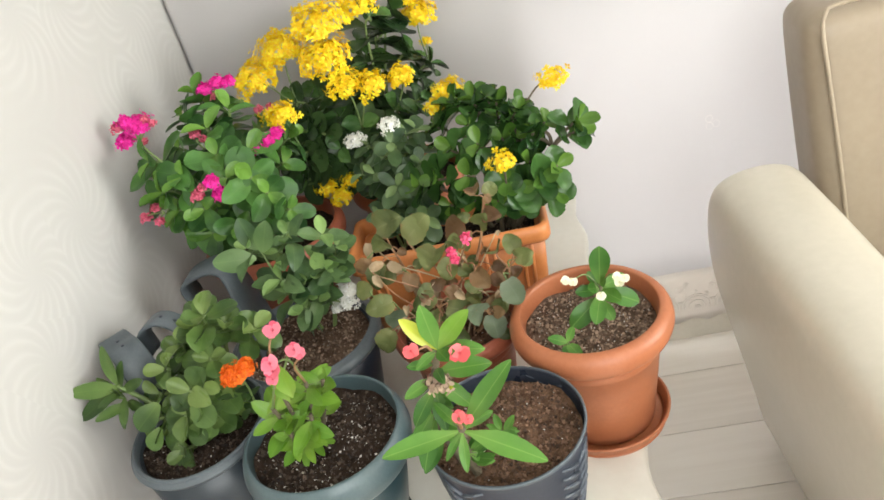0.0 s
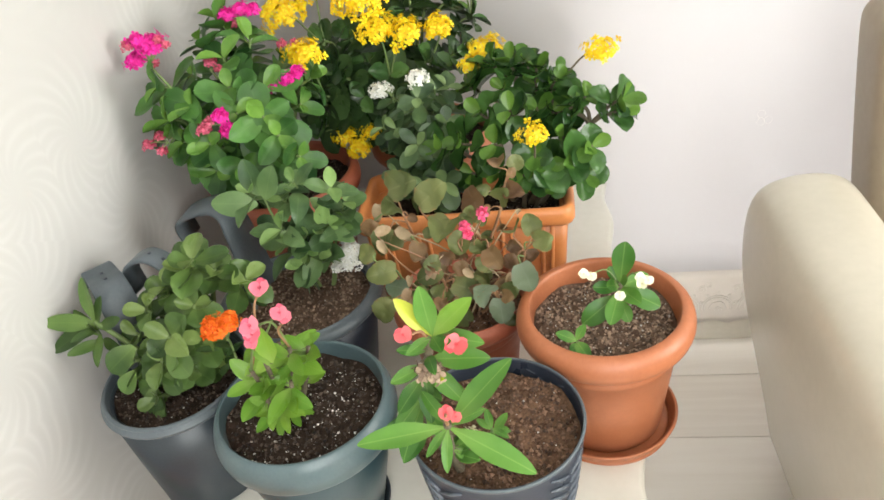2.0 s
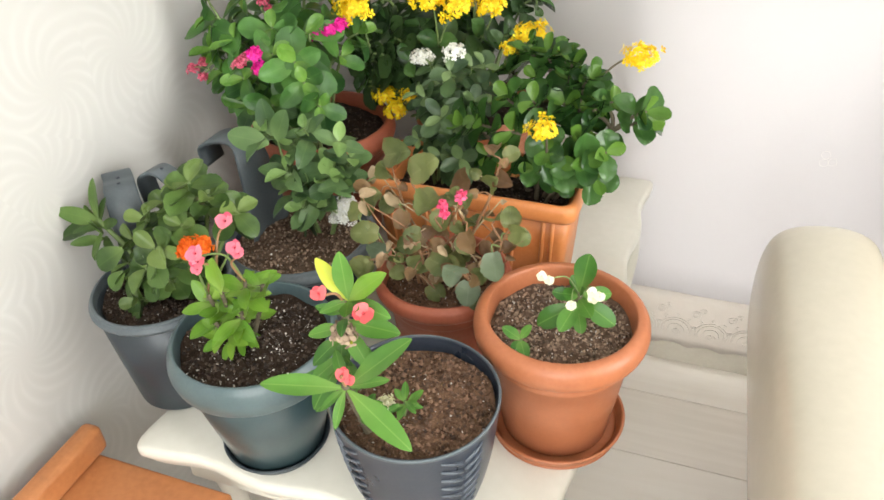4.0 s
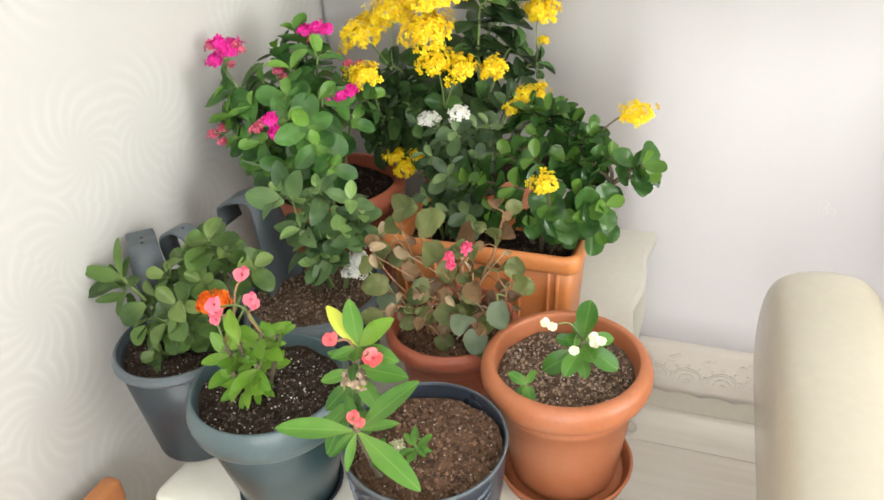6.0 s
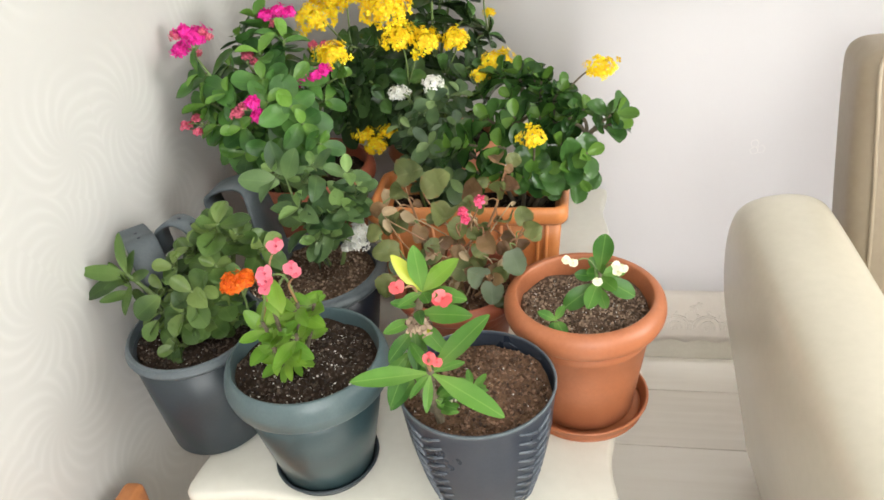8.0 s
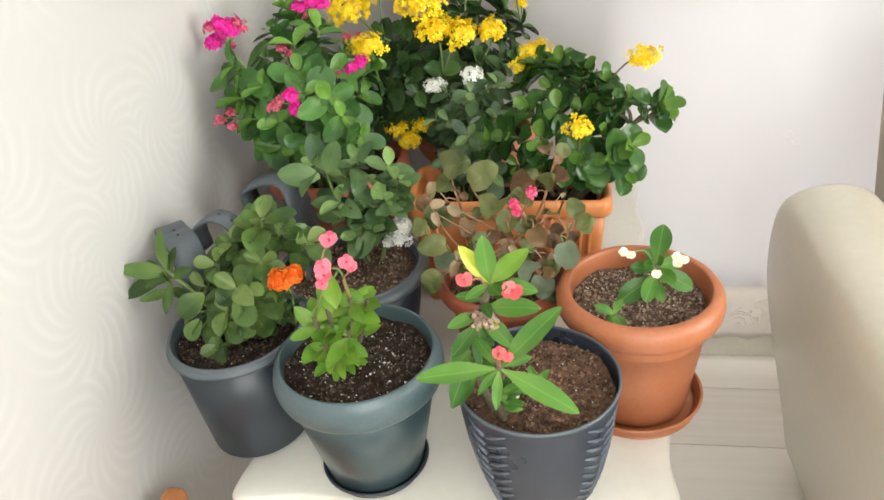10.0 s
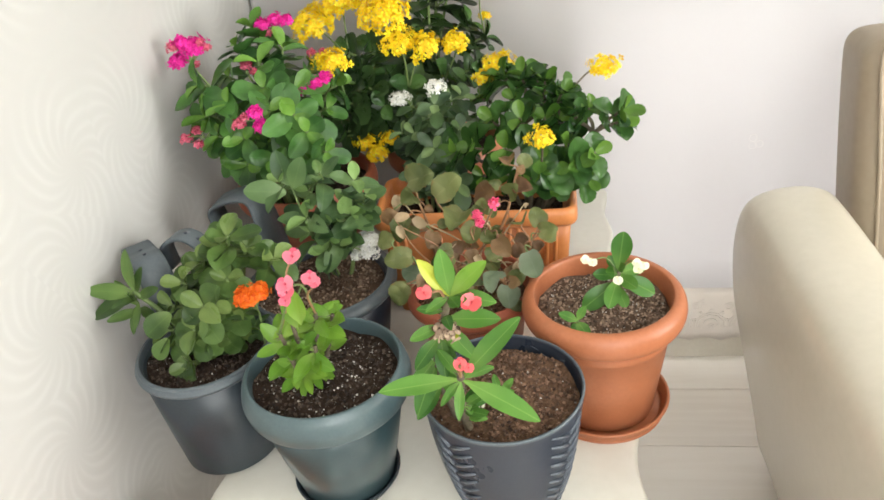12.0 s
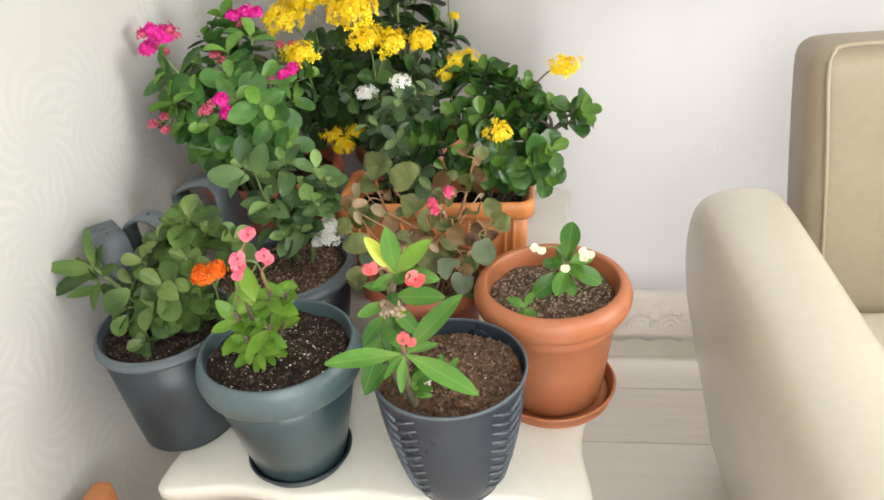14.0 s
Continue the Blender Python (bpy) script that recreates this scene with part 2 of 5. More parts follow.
CRUMB_BROWN = island_material("brown_soil_crumbs", (0.042, 0.022, 0.014), (0.26, 0.15, 0.095))
PERLITE = island_material("white_perlite", (0.35, 0.31, 0.27), (0.75, 0.72, 0.68))
WOOD_ORANGE = surface("orange_brown_wood", (0.36, 0.13, 0.045), (0.52, 0.21, 0.08), 0.4, 7, 90, 0.15)
STEM_GREEN = surface("green_stem", (0.10, 0.16, 0.05), (0.20, 0.27, 0.09), 0.55, 40, 200)
STEM_RED = surface("reddish_stem", (0.25, 0.12, 0.06), (0.36, 0.20, 0.10), 0.55, 40, 200)
STEM_BROWN = surface("woody_stem", (0.075, 0.06, 0.035), (0.17, 0.14, 0.09), 0.8, 40, 260, 0.5, 0.002)
STEM_DRY = surface("dry_straw_stem", (0.36, 0.27, 0.15), (0.52, 0.42, 0.26), 0.7, 40, 200)
DRY_LEAF = leaf_material("dry_tan_leaf", (0.24, 0.15, 0.08), (0.46, 0.36, 0.22), (0.4, 0.3, 0.2), 0.7)
LEAF_FRESH = leaf_material("fresh_kalanchoe_leaf", (0.015, 0.055, 0.014), (0.098, 0.245, 0.048), (0.20, 0.38, 0.09), 0.42, 0.14)
LEAF_DEEP = leaf_material("deep_green_leaf", (0.012, 0.030, 0.011), (0.056, 0.105, 0.032), (0.09, 0.17, 0.05), 0.40, 0.08)
LEAF_GLOSSY = leaf_material("glossy_green_leaf", (0.012, 0.038, 0.011), (0.066, 0.160, 0.034), (0.12, 0.27, 0.055), 0.30, 0.10)
LEAF_MUTED = leaf_material("muted_green_leaf", (0.022, 0.050, 0.020), (0.095, 0.160, 0.062), (0.14, 0.22, 0.09), 0.45, 0.10)
LEAF_PALE = leaf_material("pale_grey_green_leaf", (0.028, 0.070, 0.024), (0.155, 0.255, 0.092), (0.27, 0.39, 0.15), 0.46, 0.12)
LEAF_OLIVE = leaf_material("olive_green_leaf", (0.020, 0.048, 0.012), (0.115, 0.20, 0.048), (0.22, 0.32, 0.09), 0.44, 0.12)
LEAF_LIME = leaf_material("lime_green_leaf", (0.10, 0.25, 0.025), (0.29, 0.48, 0.06), (0.42, 0.55, 0.16), 0.4, 0.3)
LEAF_EUPHORBIA = leaf_material("bright_euphorbia_leaf", (0.036, 0.125, 0.020), (0.125, 0.285, 0.045), (0.28, 0.45, 0.11), 0.42, 0.17, None, 0.35)
LEAF_YELLOW = leaf_material("yellow_green_leaf", (0.40, 0.46, 0.03), (0.55, 0.58, 0.06), (0.5, 0.55, 0.12), 0.4, 0.3)
LEAF_BEGONIA = leaf_material("bronze_begonia_leaf", (0.070, 0.092, 0.029), (0.225, 0.252, 0.088), (0.33, 0.33, 0.145), 0.5, 0.28, (0.30, 0.12, 0.05), 0.2)
LEAF_BEGONIA_RED = leaf_material("red_bronze_begonia_leaf", (0.130, 0.065, 0.034), (0.265, 0.165, 0.075), (0.35, 0.22, 0.12), 0.5, 0.28, (0.34, 0.08, 0.05), 0.2)
LEAF_BEGONIA_GREY = leaf_material("grey_green_begonia_leaf", (0.075, 0.105, 0.06), (0.19, 0.24, 0.15), (0.32, 0.38, 0.28), 0.5, 0.2, (0.26, 0.2, 0.15))
YOUNG = {
    "fresh_kalanchoe_leaf": leaf_material("young_fresh_leaf", (0.055, 0.14, 0.026), (0.185, 0.36, 0.06), (0.25, 0.43, 0.09), 0.36, 0.14),
    "deep_green_leaf": leaf_material("young_deep_leaf", (0.025, 0.07, 0.02), (0.10, 0.20, 0.05), (0.13, 0.25, 0.08), 0.36, 0.1),
    "glossy_green_leaf": leaf_material("young_glossy_leaf", (0.04, 0.105, 0.016), (0.145, 0.275, 0.042), (0.19, 0.34, 0.07), 0.30, 0.12),
    "muted_green_leaf": leaf_material("young_muted_leaf", (0.07, 0.12, 0.045), (0.20, 0.29, 0.11), (0.22, 0.31, 0.14), 0.42, 0.12),
    "olive_green_leaf": leaf_material("young_olive_leaf", (0.065, 0.115, 0.028), (0.19, 0.27, 0.075), (0.27, 0.36, 0.12), 0.40, 0.14),
    "pale_grey_green_leaf": leaf_material("young_pale_leaf", (0.10, 0.19, 0.05), (0.28, 0.43, 0.14), (0.32, 0.46, 0.17), 0.42, 0.14)}
YELLOW = petal_material("yellow_petals", (0.88, 0.53, 0.004), (0.98, 0.77, 0.012))
MAGENTA = petal_material("magenta_petals", (0.62, 0.008, 0.22), (0.95, 0.025, 0.45))
CRIMSON = petal_material("faded_crimson_petals", (0.40, 0.03, 0.07), (0.80, 0.17, 0.28))
CREAM_PETAL = petal_material("cream_bracts", (0.72, 0.70, 0.42), (0.88, 0.86, 0.66))
WHITE_PETAL = petal_material("white_petals", (0.80, 0.80, 0.72), (0.93, 0.93, 0.89))
PINK = petal_material("pink_bracts", (0.72, 0.09, 0.17), (0.90, 0.23, 0.31))
CORAL = petal_material("coral_bracts", (0.72, 0.07, 0.09), (0.85, 0.16, 0.17))
HOT_PINK = petal_material("hot_pink_petals", (0.72, 0.05, 0.16), (0.85, 0.13, 0.27))
ORANGE = petal_material("orange_petals", (0.75, 0.10, 0.004), (0.92, 0.22, 0.008))


# ---- mesh helpers ----
def mesh_object(name, verts, faces, mat, parent=None, label="", smooth=True, uvs=None):
    me = bpy.data.meshes.new(name)
    me.from_pydata([tuple(v) for v in verts], [], faces)
    if smooth:
        me.shade_smooth()
    if uvs:
        layer = me.uv_layers.new(name="UVMap")
        for loop in me.loops:
            layer.data[loop.index].uv = uvs[loop.vertex_index]
    me.materials.append(mat)
    ob = new(name, me)
    if parent:
        ob.parent = parent
    if label:
        tagged(ob, label)
    return ob


def part(name, bm, mat, parent=None, label="", smooth=True):
    me = bpy.data.meshes.new(name)
    bm.to_mesh(me)
    bm.free()
    if smooth:
        me.shade_smooth()
    me.materials.append(mat)
    ob = new(name, me)
    if parent:
        ob.parent = parent
    if label:
        tagged(ob, label)
    return ob


def thing(name, at, label, category, group=""):
    ob = new(name)
    ob.empty_display_size = 0.05
    ob.matrix_world = Matrix.Translation(at)
    return tagged(ob, label, category, group)


def box(bm, x0, y0, z0, x1, y1, z1, bevel=0.0, segments=2):
    made = bmesh.ops.create_cube(bm, size=1, matrix=Matrix.LocRotScale(((x0 + x1) / 2, (y0 + y1) / 2, (z0 + z1) / 2), None, (x1 - x0, y1 - y0, z1 - z0)))
    if bevel:
        edges = list({e for v in made["verts"] for e in v.link_edges})
        bmesh.ops.bevel(bm, geom=edges, offset=bevel, segments=segments, affect="EDGES", profile=0.5)


def lathe(name, profile, mat, parent=None, label="", seg=72, squash=(1, 1)):
    """A turned shape from (radius, height) pairs."""
    verts, faces = [], []
    for r, z in profile:
        for i in range(seg):
            a = 2 * math.pi * i / seg
            verts.append((r * math.cos(a) * squash[0], r * math.sin(a) * squash[1], z))
    for k in range(len(profile) - 1):
        for i in range(seg):
            j = (i + 1) % seg
            faces.append((k * seg + i, k * seg + j, (k + 1) * seg + j, (k + 1) * seg + i))
    return mesh_object(name, verts, faces, mat, parent, label)


def loft(name, rings, mat, parent=None, label="", caps=(True, True), smooth=True):
    """Closed rings of equal count joined one after another."""
    n = len(rings[0])
    verts = [v for ring in rings for v in ring]
    faces = []
    for k in range(len(rings) - 1):
        for i in range(n):
            j = (i + 1) % n
            faces.append((k * n + i, k * n + j, (k + 1) * n + j, (k + 1) * n + i))
    if caps[0]:
        faces.append(tuple(range(n))[::-1])
    if caps[1]:
        faces.append(tuple(range((len(rings) - 1) * n, len(rings) * n)))
    return mesh_object(name, verts, faces, mat, parent, label, smooth)


def rounded_rect(hx, hy, rad, z, per=6):
    out = []
    for cx, cy, a0 in ((hx - rad, hy - rad, 0), (-hx + rad, hy - rad, 90), (-hx + rad, -hy + rad, 180), (hx - rad, -hy + rad, 270)):
        for i in range(per + 1):
            a = radians(a0 + 90 * i / per)
            out.append((cx + rad * math.cos(a), cy + rad * math.sin(a), z))
    return out


def bezier(points, steps):
    """A smooth line through the given points."""
    pts = [Vector(p) for p in points]
    pts = [pts[0] * 2 - pts[1]] + pts + [pts[-1] * 2 - pts[-2]]
    out = []
    for i in range(1, len(pts) - 2):
        a, b, c, d = pts[i - 1:i + 3]
        for k in range(steps):
            t = k / steps
            out.append(0.5 * (2 * b + (c - a) * t + (2 * a - 5 * b + 4 * c - d) * t * t + (3 * b - a - 3 * c + d) * t ** 3))
    return out + [pts[-2]]


def tube_data(line, radii, sides=7):
    verts, faces = [], []
    up = Vector((0.13, 0.31, 0.94))
    for i, p in enumerate(line):
        d = (line[min(i + 1, len(line) - 1)] - line[max(i - 1, 0)]).normalized()
        u = d.cross(up)
        u = u.normalized() if u.length > 1e-4 else d.orthogonal().normalized()
        w = d.cross(u)
        r = radii[0] + (radii[1] - radii[0]) * i / max(1, len(line) - 1)
        for k in range(sides):
            a = 2 * math.pi * k / sides
            verts.append(p + (u * math.cos(a) + w * math.sin(a)) * r)
    for i in range(len(line) - 1):
        for k in range(sides):
            j = (k + 1) % sides
            faces.append((i * sides + k, i * sides + j, (i + 1) * sides + j, (i + 1) * sides + k))
    faces.append(tuple(range(sides))[::-1])
    faces.append(tuple(range((len(line) - 1) * sides, len(line) * sides)))
    return verts, faces


def tube(name, line, radii, mat, parent=None, label="", sides=7):
    verts, faces = tube_data(line, radii, sides)
    return mesh_object(name, verts, faces, mat, parent, label)


# ---- room ----
TABLE_Z = 0.562
floor = mesh_object("floor", [(-0.85, -1.5, -0.03), (3.3, -1.5, -0.03), (3.3, 1.95, -0.03), (-0.85, 1.95, -0.03), (-0.85, -1.5, -0.006), (3.3, -1.5, -0.006), (3.3, 1.95, -0.006), (-0.85, 1.95, -0.006)],
                    [(3, 2, 1, 0), (4, 5, 6, 7), (0, 1, 5, 4), (1, 2, 6, 5), (2, 3, 7, 6), (3, 0, 4, 7)], SEAM, smooth=False)
tagged(floor, "pale greige laminate plank floor with dark seams", "floor", kind="structure")

bm = bmesh.new()
box(bm, -0.84, -1.5, 0.0, -0.722, 1.93, 2.6)
tagged(part("wall_west", bm, WALLPAPER, smooth=False), "cream wallpaper embossed with curling rays", "wall", kind="structure")
bm = bmesh.new()
box(bm, -0.84, -1.5, 2.6, 3.3, 1.93, 2.7)
tagged(part("ceiling", bm, CEILING, smooth=False), "plain white painted ceiling", "ceiling", kind="structure")


def wall_with_window(name, along_x, plane, thick, a0, a1, w0, w1, z0, z1):
    bm = bmesh.new()
    for p0, p1, q0, q1 in ((a0, w0, 0, 2.6), (w1, a1, 0, 2.6), (w0, w1, 0, z0), (w0, w1, z1, 2.6)):
        if along_x:
            box(bm, p0, plane - thick, q0, p1, plane, q1)
        else:
            box(bm, plane, p0, q0, plane + thick, p1, q1)
    return tagged(part(name, bm, PLASTER, smooth=False), "plain white plaster wall with a window opening", "wall", kind="structure")


wall_with_window("wall_north", True, 1.93, 0.178, -0.722, 3.15, 0.05, 2.66, 0.1, 2.4)
wall_with_window("wall_east", False, 3.15, 0.15, -1.35, 1.752, -0.55, 1.05, 0.2, 2.4)
wall_with_window("wall_south", True, -1.35, 0.15, -0.722, 3.3, -0.2, 1.45, 0.12, 2.45)


def window(name, at, quarter, width, height):
    win = tagged(thing(name, at, "white framed double window letting in daylight", "window"), kind="structure")
    win.matrix_world = Matrix.Translation(at) @ pose(0, 0, 0, 0, 0, 90 * quarter)
    for x in (-width / 2 + 0.03, 0, width / 2 - 0.03):
        bm = bmesh.new()
        box(bm, x - 0.03, -0.03, 0.06, x + 0.03, 0.03, height - 0.06, 0.006)
        part("window_frame", bm, FRAME_WHITE, win, smooth=False)
    for z in (0.03, height - 0.03):
        bm = bmesh.new()
        box(bm, -width / 2, -0.03, z - 0.03, width / 2, 0.03, z + 0.03, 0.006)
        part("window_frame", bm, FRAME_WHITE, win, smooth=False)
    for side in (-1, 1):
        bm = bmesh.new()
        x = side * (width / 4 - 0.0075)
        box(bm, x - width / 4 + 0.0375, -0.004, 0.06, x + width / 4 - 0.0375, 0.004, height - 0.06)
        part("pane", bm, GLASS, win, smooth=False).visible_shadow = False


window("window_3", (1.355, 1.89, 0.1), 0, 2.61, 2.3)
window("window_1", (3.25, 0.25, 0.2), 1, 1.6, 2.2)
window("window_2", (0.625, -1.44, 0.12), 0, 1.65, 2.33)

# skirting board under the curtain
bm = bmesh.new()
box(bm, -0.722, 1.737, 0.0, 3.15, 1.752, 0.085, 0.003)
tagged(part("baseboard", bm, SKIRTING, smooth=False), "cream skirting board at the foot of the wall", "skirting", kind="structure")


# ---- curtain ----
def curtain_y(x, z):
    fold = 0.0018 * math.sin(x * 13 + 0.6 * math.sin(x * 7)) + 0.0011 * math.sin(x * 37 + 1.3 + z * 0.5)
    return 1.722 + fold * (0.6 + 0.4 * min(1, max(0, z)))


curtain = thing("curtain", (0, 1.722, 0.07), "sheer white voile curtain with an embroidered lace hem", "curtain")


def cloth(name, x0, x1, z0, z1, nx, nz, mat, scallop=0.0):
    verts, faces = [], []
    for j in range(nz + 1):
        for i in range(nx + 1):
            x = x0 + (x1 - x0) * i / nx
            z = z0 + (z1 - z0) * j / nz
            if j == 0 and scallop:
                z += scallop * abs(math.sin(x * math.pi / 0.085))
            verts.append((x, curtain_y(x, z) - 1.722, z - 0.07))
    for j in range(nz):
        for i in range(nx):
            a = j * (nx + 1) + i
            faces.append((a, a + 1, a + nx + 2, a + nx + 1))
    ob = mesh_object(name, verts, faces, mat, curtain)
    solid = ob.modifiers.new("thickness", "SOLIDIFY")
    solid.thickness = 0.0015
    return ob


cloth("panel", -0.715, 2.9, 0.25, 2.5, 420, 24, VOILE)
tagged(cloth("lace_hem", -0.715, 2.9, 0.07, 0.25, 420, 6, LACE, 0.012), "ecru lace hem with scroll embroidery")


def thread(points, radius, name="embroidery", label=""):
    line = bezier(points, 5)
    return tube(name, line, (radius, radius), THREAD, curtain, label, 5)


def scroll(cx, cz, size, flip):
    pts = []
    for i in range(13):
        a = radians(-40 + 45 * i)
        r = size * (1 - i / 15)
        x, z = cx + flip * r * math.cos(a), cz + r * math.sin(a)
        pts.append((x, curtain_y(x, z) - 1.7245, z - 0.07))
    thread(pts, 0.0008)


def swag(cx, cz, r, a0, a1, radius=0.0011):
    """An arc of thread sewn on the hem."""
    pts = [(cx + r * math.cos(radians(a0 + (a1 - a0) * i / 8)), cz + r * math.sin(radians(a0 + (a1 - a0) * i / 8))) for i in range(9)]
    thread([(a, curtain_y(a, b) - 1.7245, b - 0.07) for a, b in pts], radius)


for k in range(9):
    x = 0.13 + 0.088 * k
    for r in (0.040, 0.033, 0.020):
        swag(x, 0.128, r, -10, 190)
    scroll(x, 0.122, 0.011, 1)
    scroll(x - 0.044, 0.190, 0.014, 1)
    scroll(x - 0.026, 0.205, 0.009, -1)
    for q in range(5):
        a = radians(20 + 35 * q)
        swag(x + 0.049 * math.cos(a), 0.128 + 0.049 * math.sin(a), 0.004, 0, 360, 0.0009)
for cx, cz in ((0.452, 0.665), (0.452, 0.684), (0.468, 0.668)):
    ring = [(cx + 0.009 * math.cos(radians(60 * i)), cz + 0.009 * math.sin(radians(60 * i))) for i in range(7)]
    thread([(a, curtain_y(a, b) - 1.7245, b - 0.07) for a, b in ring], 0.0004)

# ---- low table ----
table = thing("coffee_table", (-0.229, 1.21, 0), "cream lacquered low table with a scalloped top edge and curved legs", "table")
TX, TY = 0.339, 0.526


def table_ring(inset, z):
    """The wavy outline of the table top, drawn in by an inset."""
    ring = []
    hx, hy, rad = TX - inset, TY - inset, 0.02
    base = rounded_rect(hx, hy, rad, z, 5)
    for k in range(4):
        corner = base[k * 6:(k + 1) * 6]
        ring += corner
        a, b = Vector(corner[-1]), Vector(base[((k + 1) * 6) % 24])
        out = ((0, 1), (-1, 0), (0, -1), (1, 0))[k]
        length = (b - a).length
        for i in range(1, 40):
            s = i / 40
            w = 0.006 * math.cos(2 * math.pi * s * round(length / 0.21)) - 0.006
            p = a.lerp(b, s)
            ring.append((p.x + out[0] * w, p.y + out[1] * w, z))
    return ring


top_profile = ((0.05, 0.520), (0.016, 0.520), (0.010, 0.524), (0.006, 0.534), (0.0, 0.542), (0.0, 0.553), (0.003, 0.559), (0.009, 0.562))
loft("tabletop", [table_ring(i, z) for i, z in top_profile], CREAM, table)
bm = bmesh.new()
for x0, y0, x1, y1 in ((-TX + 0.05, -TY + 0.05, TX - 0.05, -TY + 0.07), (-TX + 0.05, TY - 0.07, TX - 0.05, TY - 0.05), (-TX + 0.05, -TY + 0.07, -TX + 0.07, TY - 0.07), (TX - 0.07, -TY + 0.07, TX - 0.05, TY - 0.07)):
    box(bm, x0, y0, 0.445, x1, y1, 0.521, 0.003)
part("apron", bm, CREAM, table, smooth=False)
for sx in (-1, 1):
    for sy in (-1, 1):
        bx, by = sx * (TX - 0.04), sy * (TY - 0.14)
        line = bezier([(bx, by, 0.52), (bx + sx * 0.012, by + sy * 0.012, 0.42), (bx - sx * 0.002, by - sy * 0.002, 0.25), (bx + sx * 0.002, by + sy * 0.002, 0.08), (bx + sx * 0.028, by + sy * 0.028, 0.012)], 5)
        leg_v, leg_f = tube_data(line, (0.028, 0.013), 10)
        mesh_object("leg", leg_v, leg_f, CREAM, table)

# ---- armchair ----
chair = thing("armchair", (0.9, 0.95, 0), "beige leather armchair with rounded arms and piped back cushion", "armchair")


def chair_arm(mirror):
    profile = [(0.445, 0.03), (0.420, 0.14), (0.382, 0.30), (0.338, 0.47), (0.318, 0.56), (0.309, 0.65), (0.311, 0.722), (0.326, 0.762), (0.360, 0.780), (0.41, 0.786),
               (0.455, 0.782), (0.490, 0.766), (0.508, 0.728), (0.508, 0.67), (0.508, 0.50), (0.508, 0.30), (0.508, 0.12), (0.50, 0.03)]
    cx, cz = 0.43, 0.50
    rings = []
    for y, s in ((0.20, 0.80), (0.202, 0.92), (0.215, 0.98), (0.25, 1.0), (0.30, 1.0), (0.45, 1.0), (0.6, 1.0), (0.75, 1.0), (0.9, 1.0), (1.02, 1.0), (1.12, 1.0), (1.19, 1.0), (1.24, 1.0), (1.27, 0.995), (1.287, 0.975), (1.294, 0.92), (1.295, 0.80)):
        ring = []
        for x, z in profile:
            px = cx + (x - cx) * s
            pz = cz + (z - cz) * s - 0.015 if z > 0.2 else z
            pz += 0.003 * math.sin(y * 9 + x * 20) if z > 0.6 else 0
            py = 0.239 + (y - 0.20) * 0.9855
            px = 0.508 + (px - 0.508) * 0.957 - 0.017 * max(0, 0.7 - pz) + 0.0128 - 0.0354 * (py - 1.2)
            if mirror:
                px = 1.80 - px
            ring.append((px - 0.9, py - 0.95, pz))
        rings.append(ring[::-1] if mirror else ring)
    arm = loft("arm", rings, LEATHER, chair)
    sub = arm.modifiers.new("soft", "SUBSURF")
    sub.levels = sub.render_levels = 3
    return arm


chair_arm(False)
chair_arm(True)


def cushion(name, x0, x1, y0, y1, z0, z1, rad, puff, lean=0.0, label="", flare=0.0, mat=LEATHER):
    """A stuffed block: rounded box, its faces swelled, leaning back with its height."""
    bm = bmesh.new()
    box(bm, x0, y0, z0, x1, y1, z1, rad, 4)
    bmesh.ops.subdivide_edges(bm, edges=[e for e in bm.edges if e.calc_length() > 0.1], cuts=5, use_grid_fill=True)
    c = Vector(((x0 + x1) / 2, (y0 + y1) / 2, (z0 + z1) / 2))
    h = Vector(((x1 - x0) / 2, (y1 - y0) / 2, (z1 - z0) / 2))
    for v in bm.verts:
        u = Vector([(v.co[i] - c[i]) / h[i] for i in range(3)])
        for i in range(3):
            j, k = (i + 1) % 3, (i + 2) % 3
            v.co[i] += math.copysign(1, u[i]) * puff * max(0, abs(u[i]) - 0.6) / 0.4 * (1 - u[j] ** 2) * (1 - u[k] ** 2)
        v.co.y += lean * (v.co.z - z0)
        v.co.x += (v.co.x - c.x) * flare * (v.co.z - c.z)
        v.co += Vector((0.9, 0.95, 0)) * -1
        v.co += Vector((noise.noise(v.co * 4), noise.noise(v.co * 4 + Vector((5, 0, 0))), 0)) * 0.003
    ob = part(name, bm, mat, chair, label)
    sub = ob.modifiers.new("soft", "SUBSURF")
    sub.levels = sub.render_levels = 2
    return ob


cushion("base", 0.51, 1.29, 0.24, 1.34, 0.06, 0.30, 0.02, 0.0)
cushion("seat_cushion", 0.512, 1.288, 0.22, 1.33, 0.30, 0.47, 0.04, 0.015)
cushion("backrest", 0.572, 1.228, 1.335, 1.50, 0.30, 1.006, 0.045, 0.006, 0.05, "tan leather back cushion, darkened for its shade", 0.32, LEATHER_TAN_SHADED)
pipe = bezier([(0.622, 1.338, 0.46), (0.608, 1.342, 0.58), (0.589, 1.35, 0.74), (0.570, 1.358, 0.88), (0.558, 1.366, 0.975), (0.562, 1.371, 1.010), (0.590, 1.375, 1.024), (0.75, 1.377, 1.027), (0.9, 1.378, 1.029), (1.05, 1.377, 1.027), (1.21, 1.375, 1.024), (1.238, 1.371, 1.010), (1.242, 1.366, 0.975), (1.23, 1.358, 0.88), (1.192, 1.342, 0.58), (1.178, 1.338, 0.46)], 6)
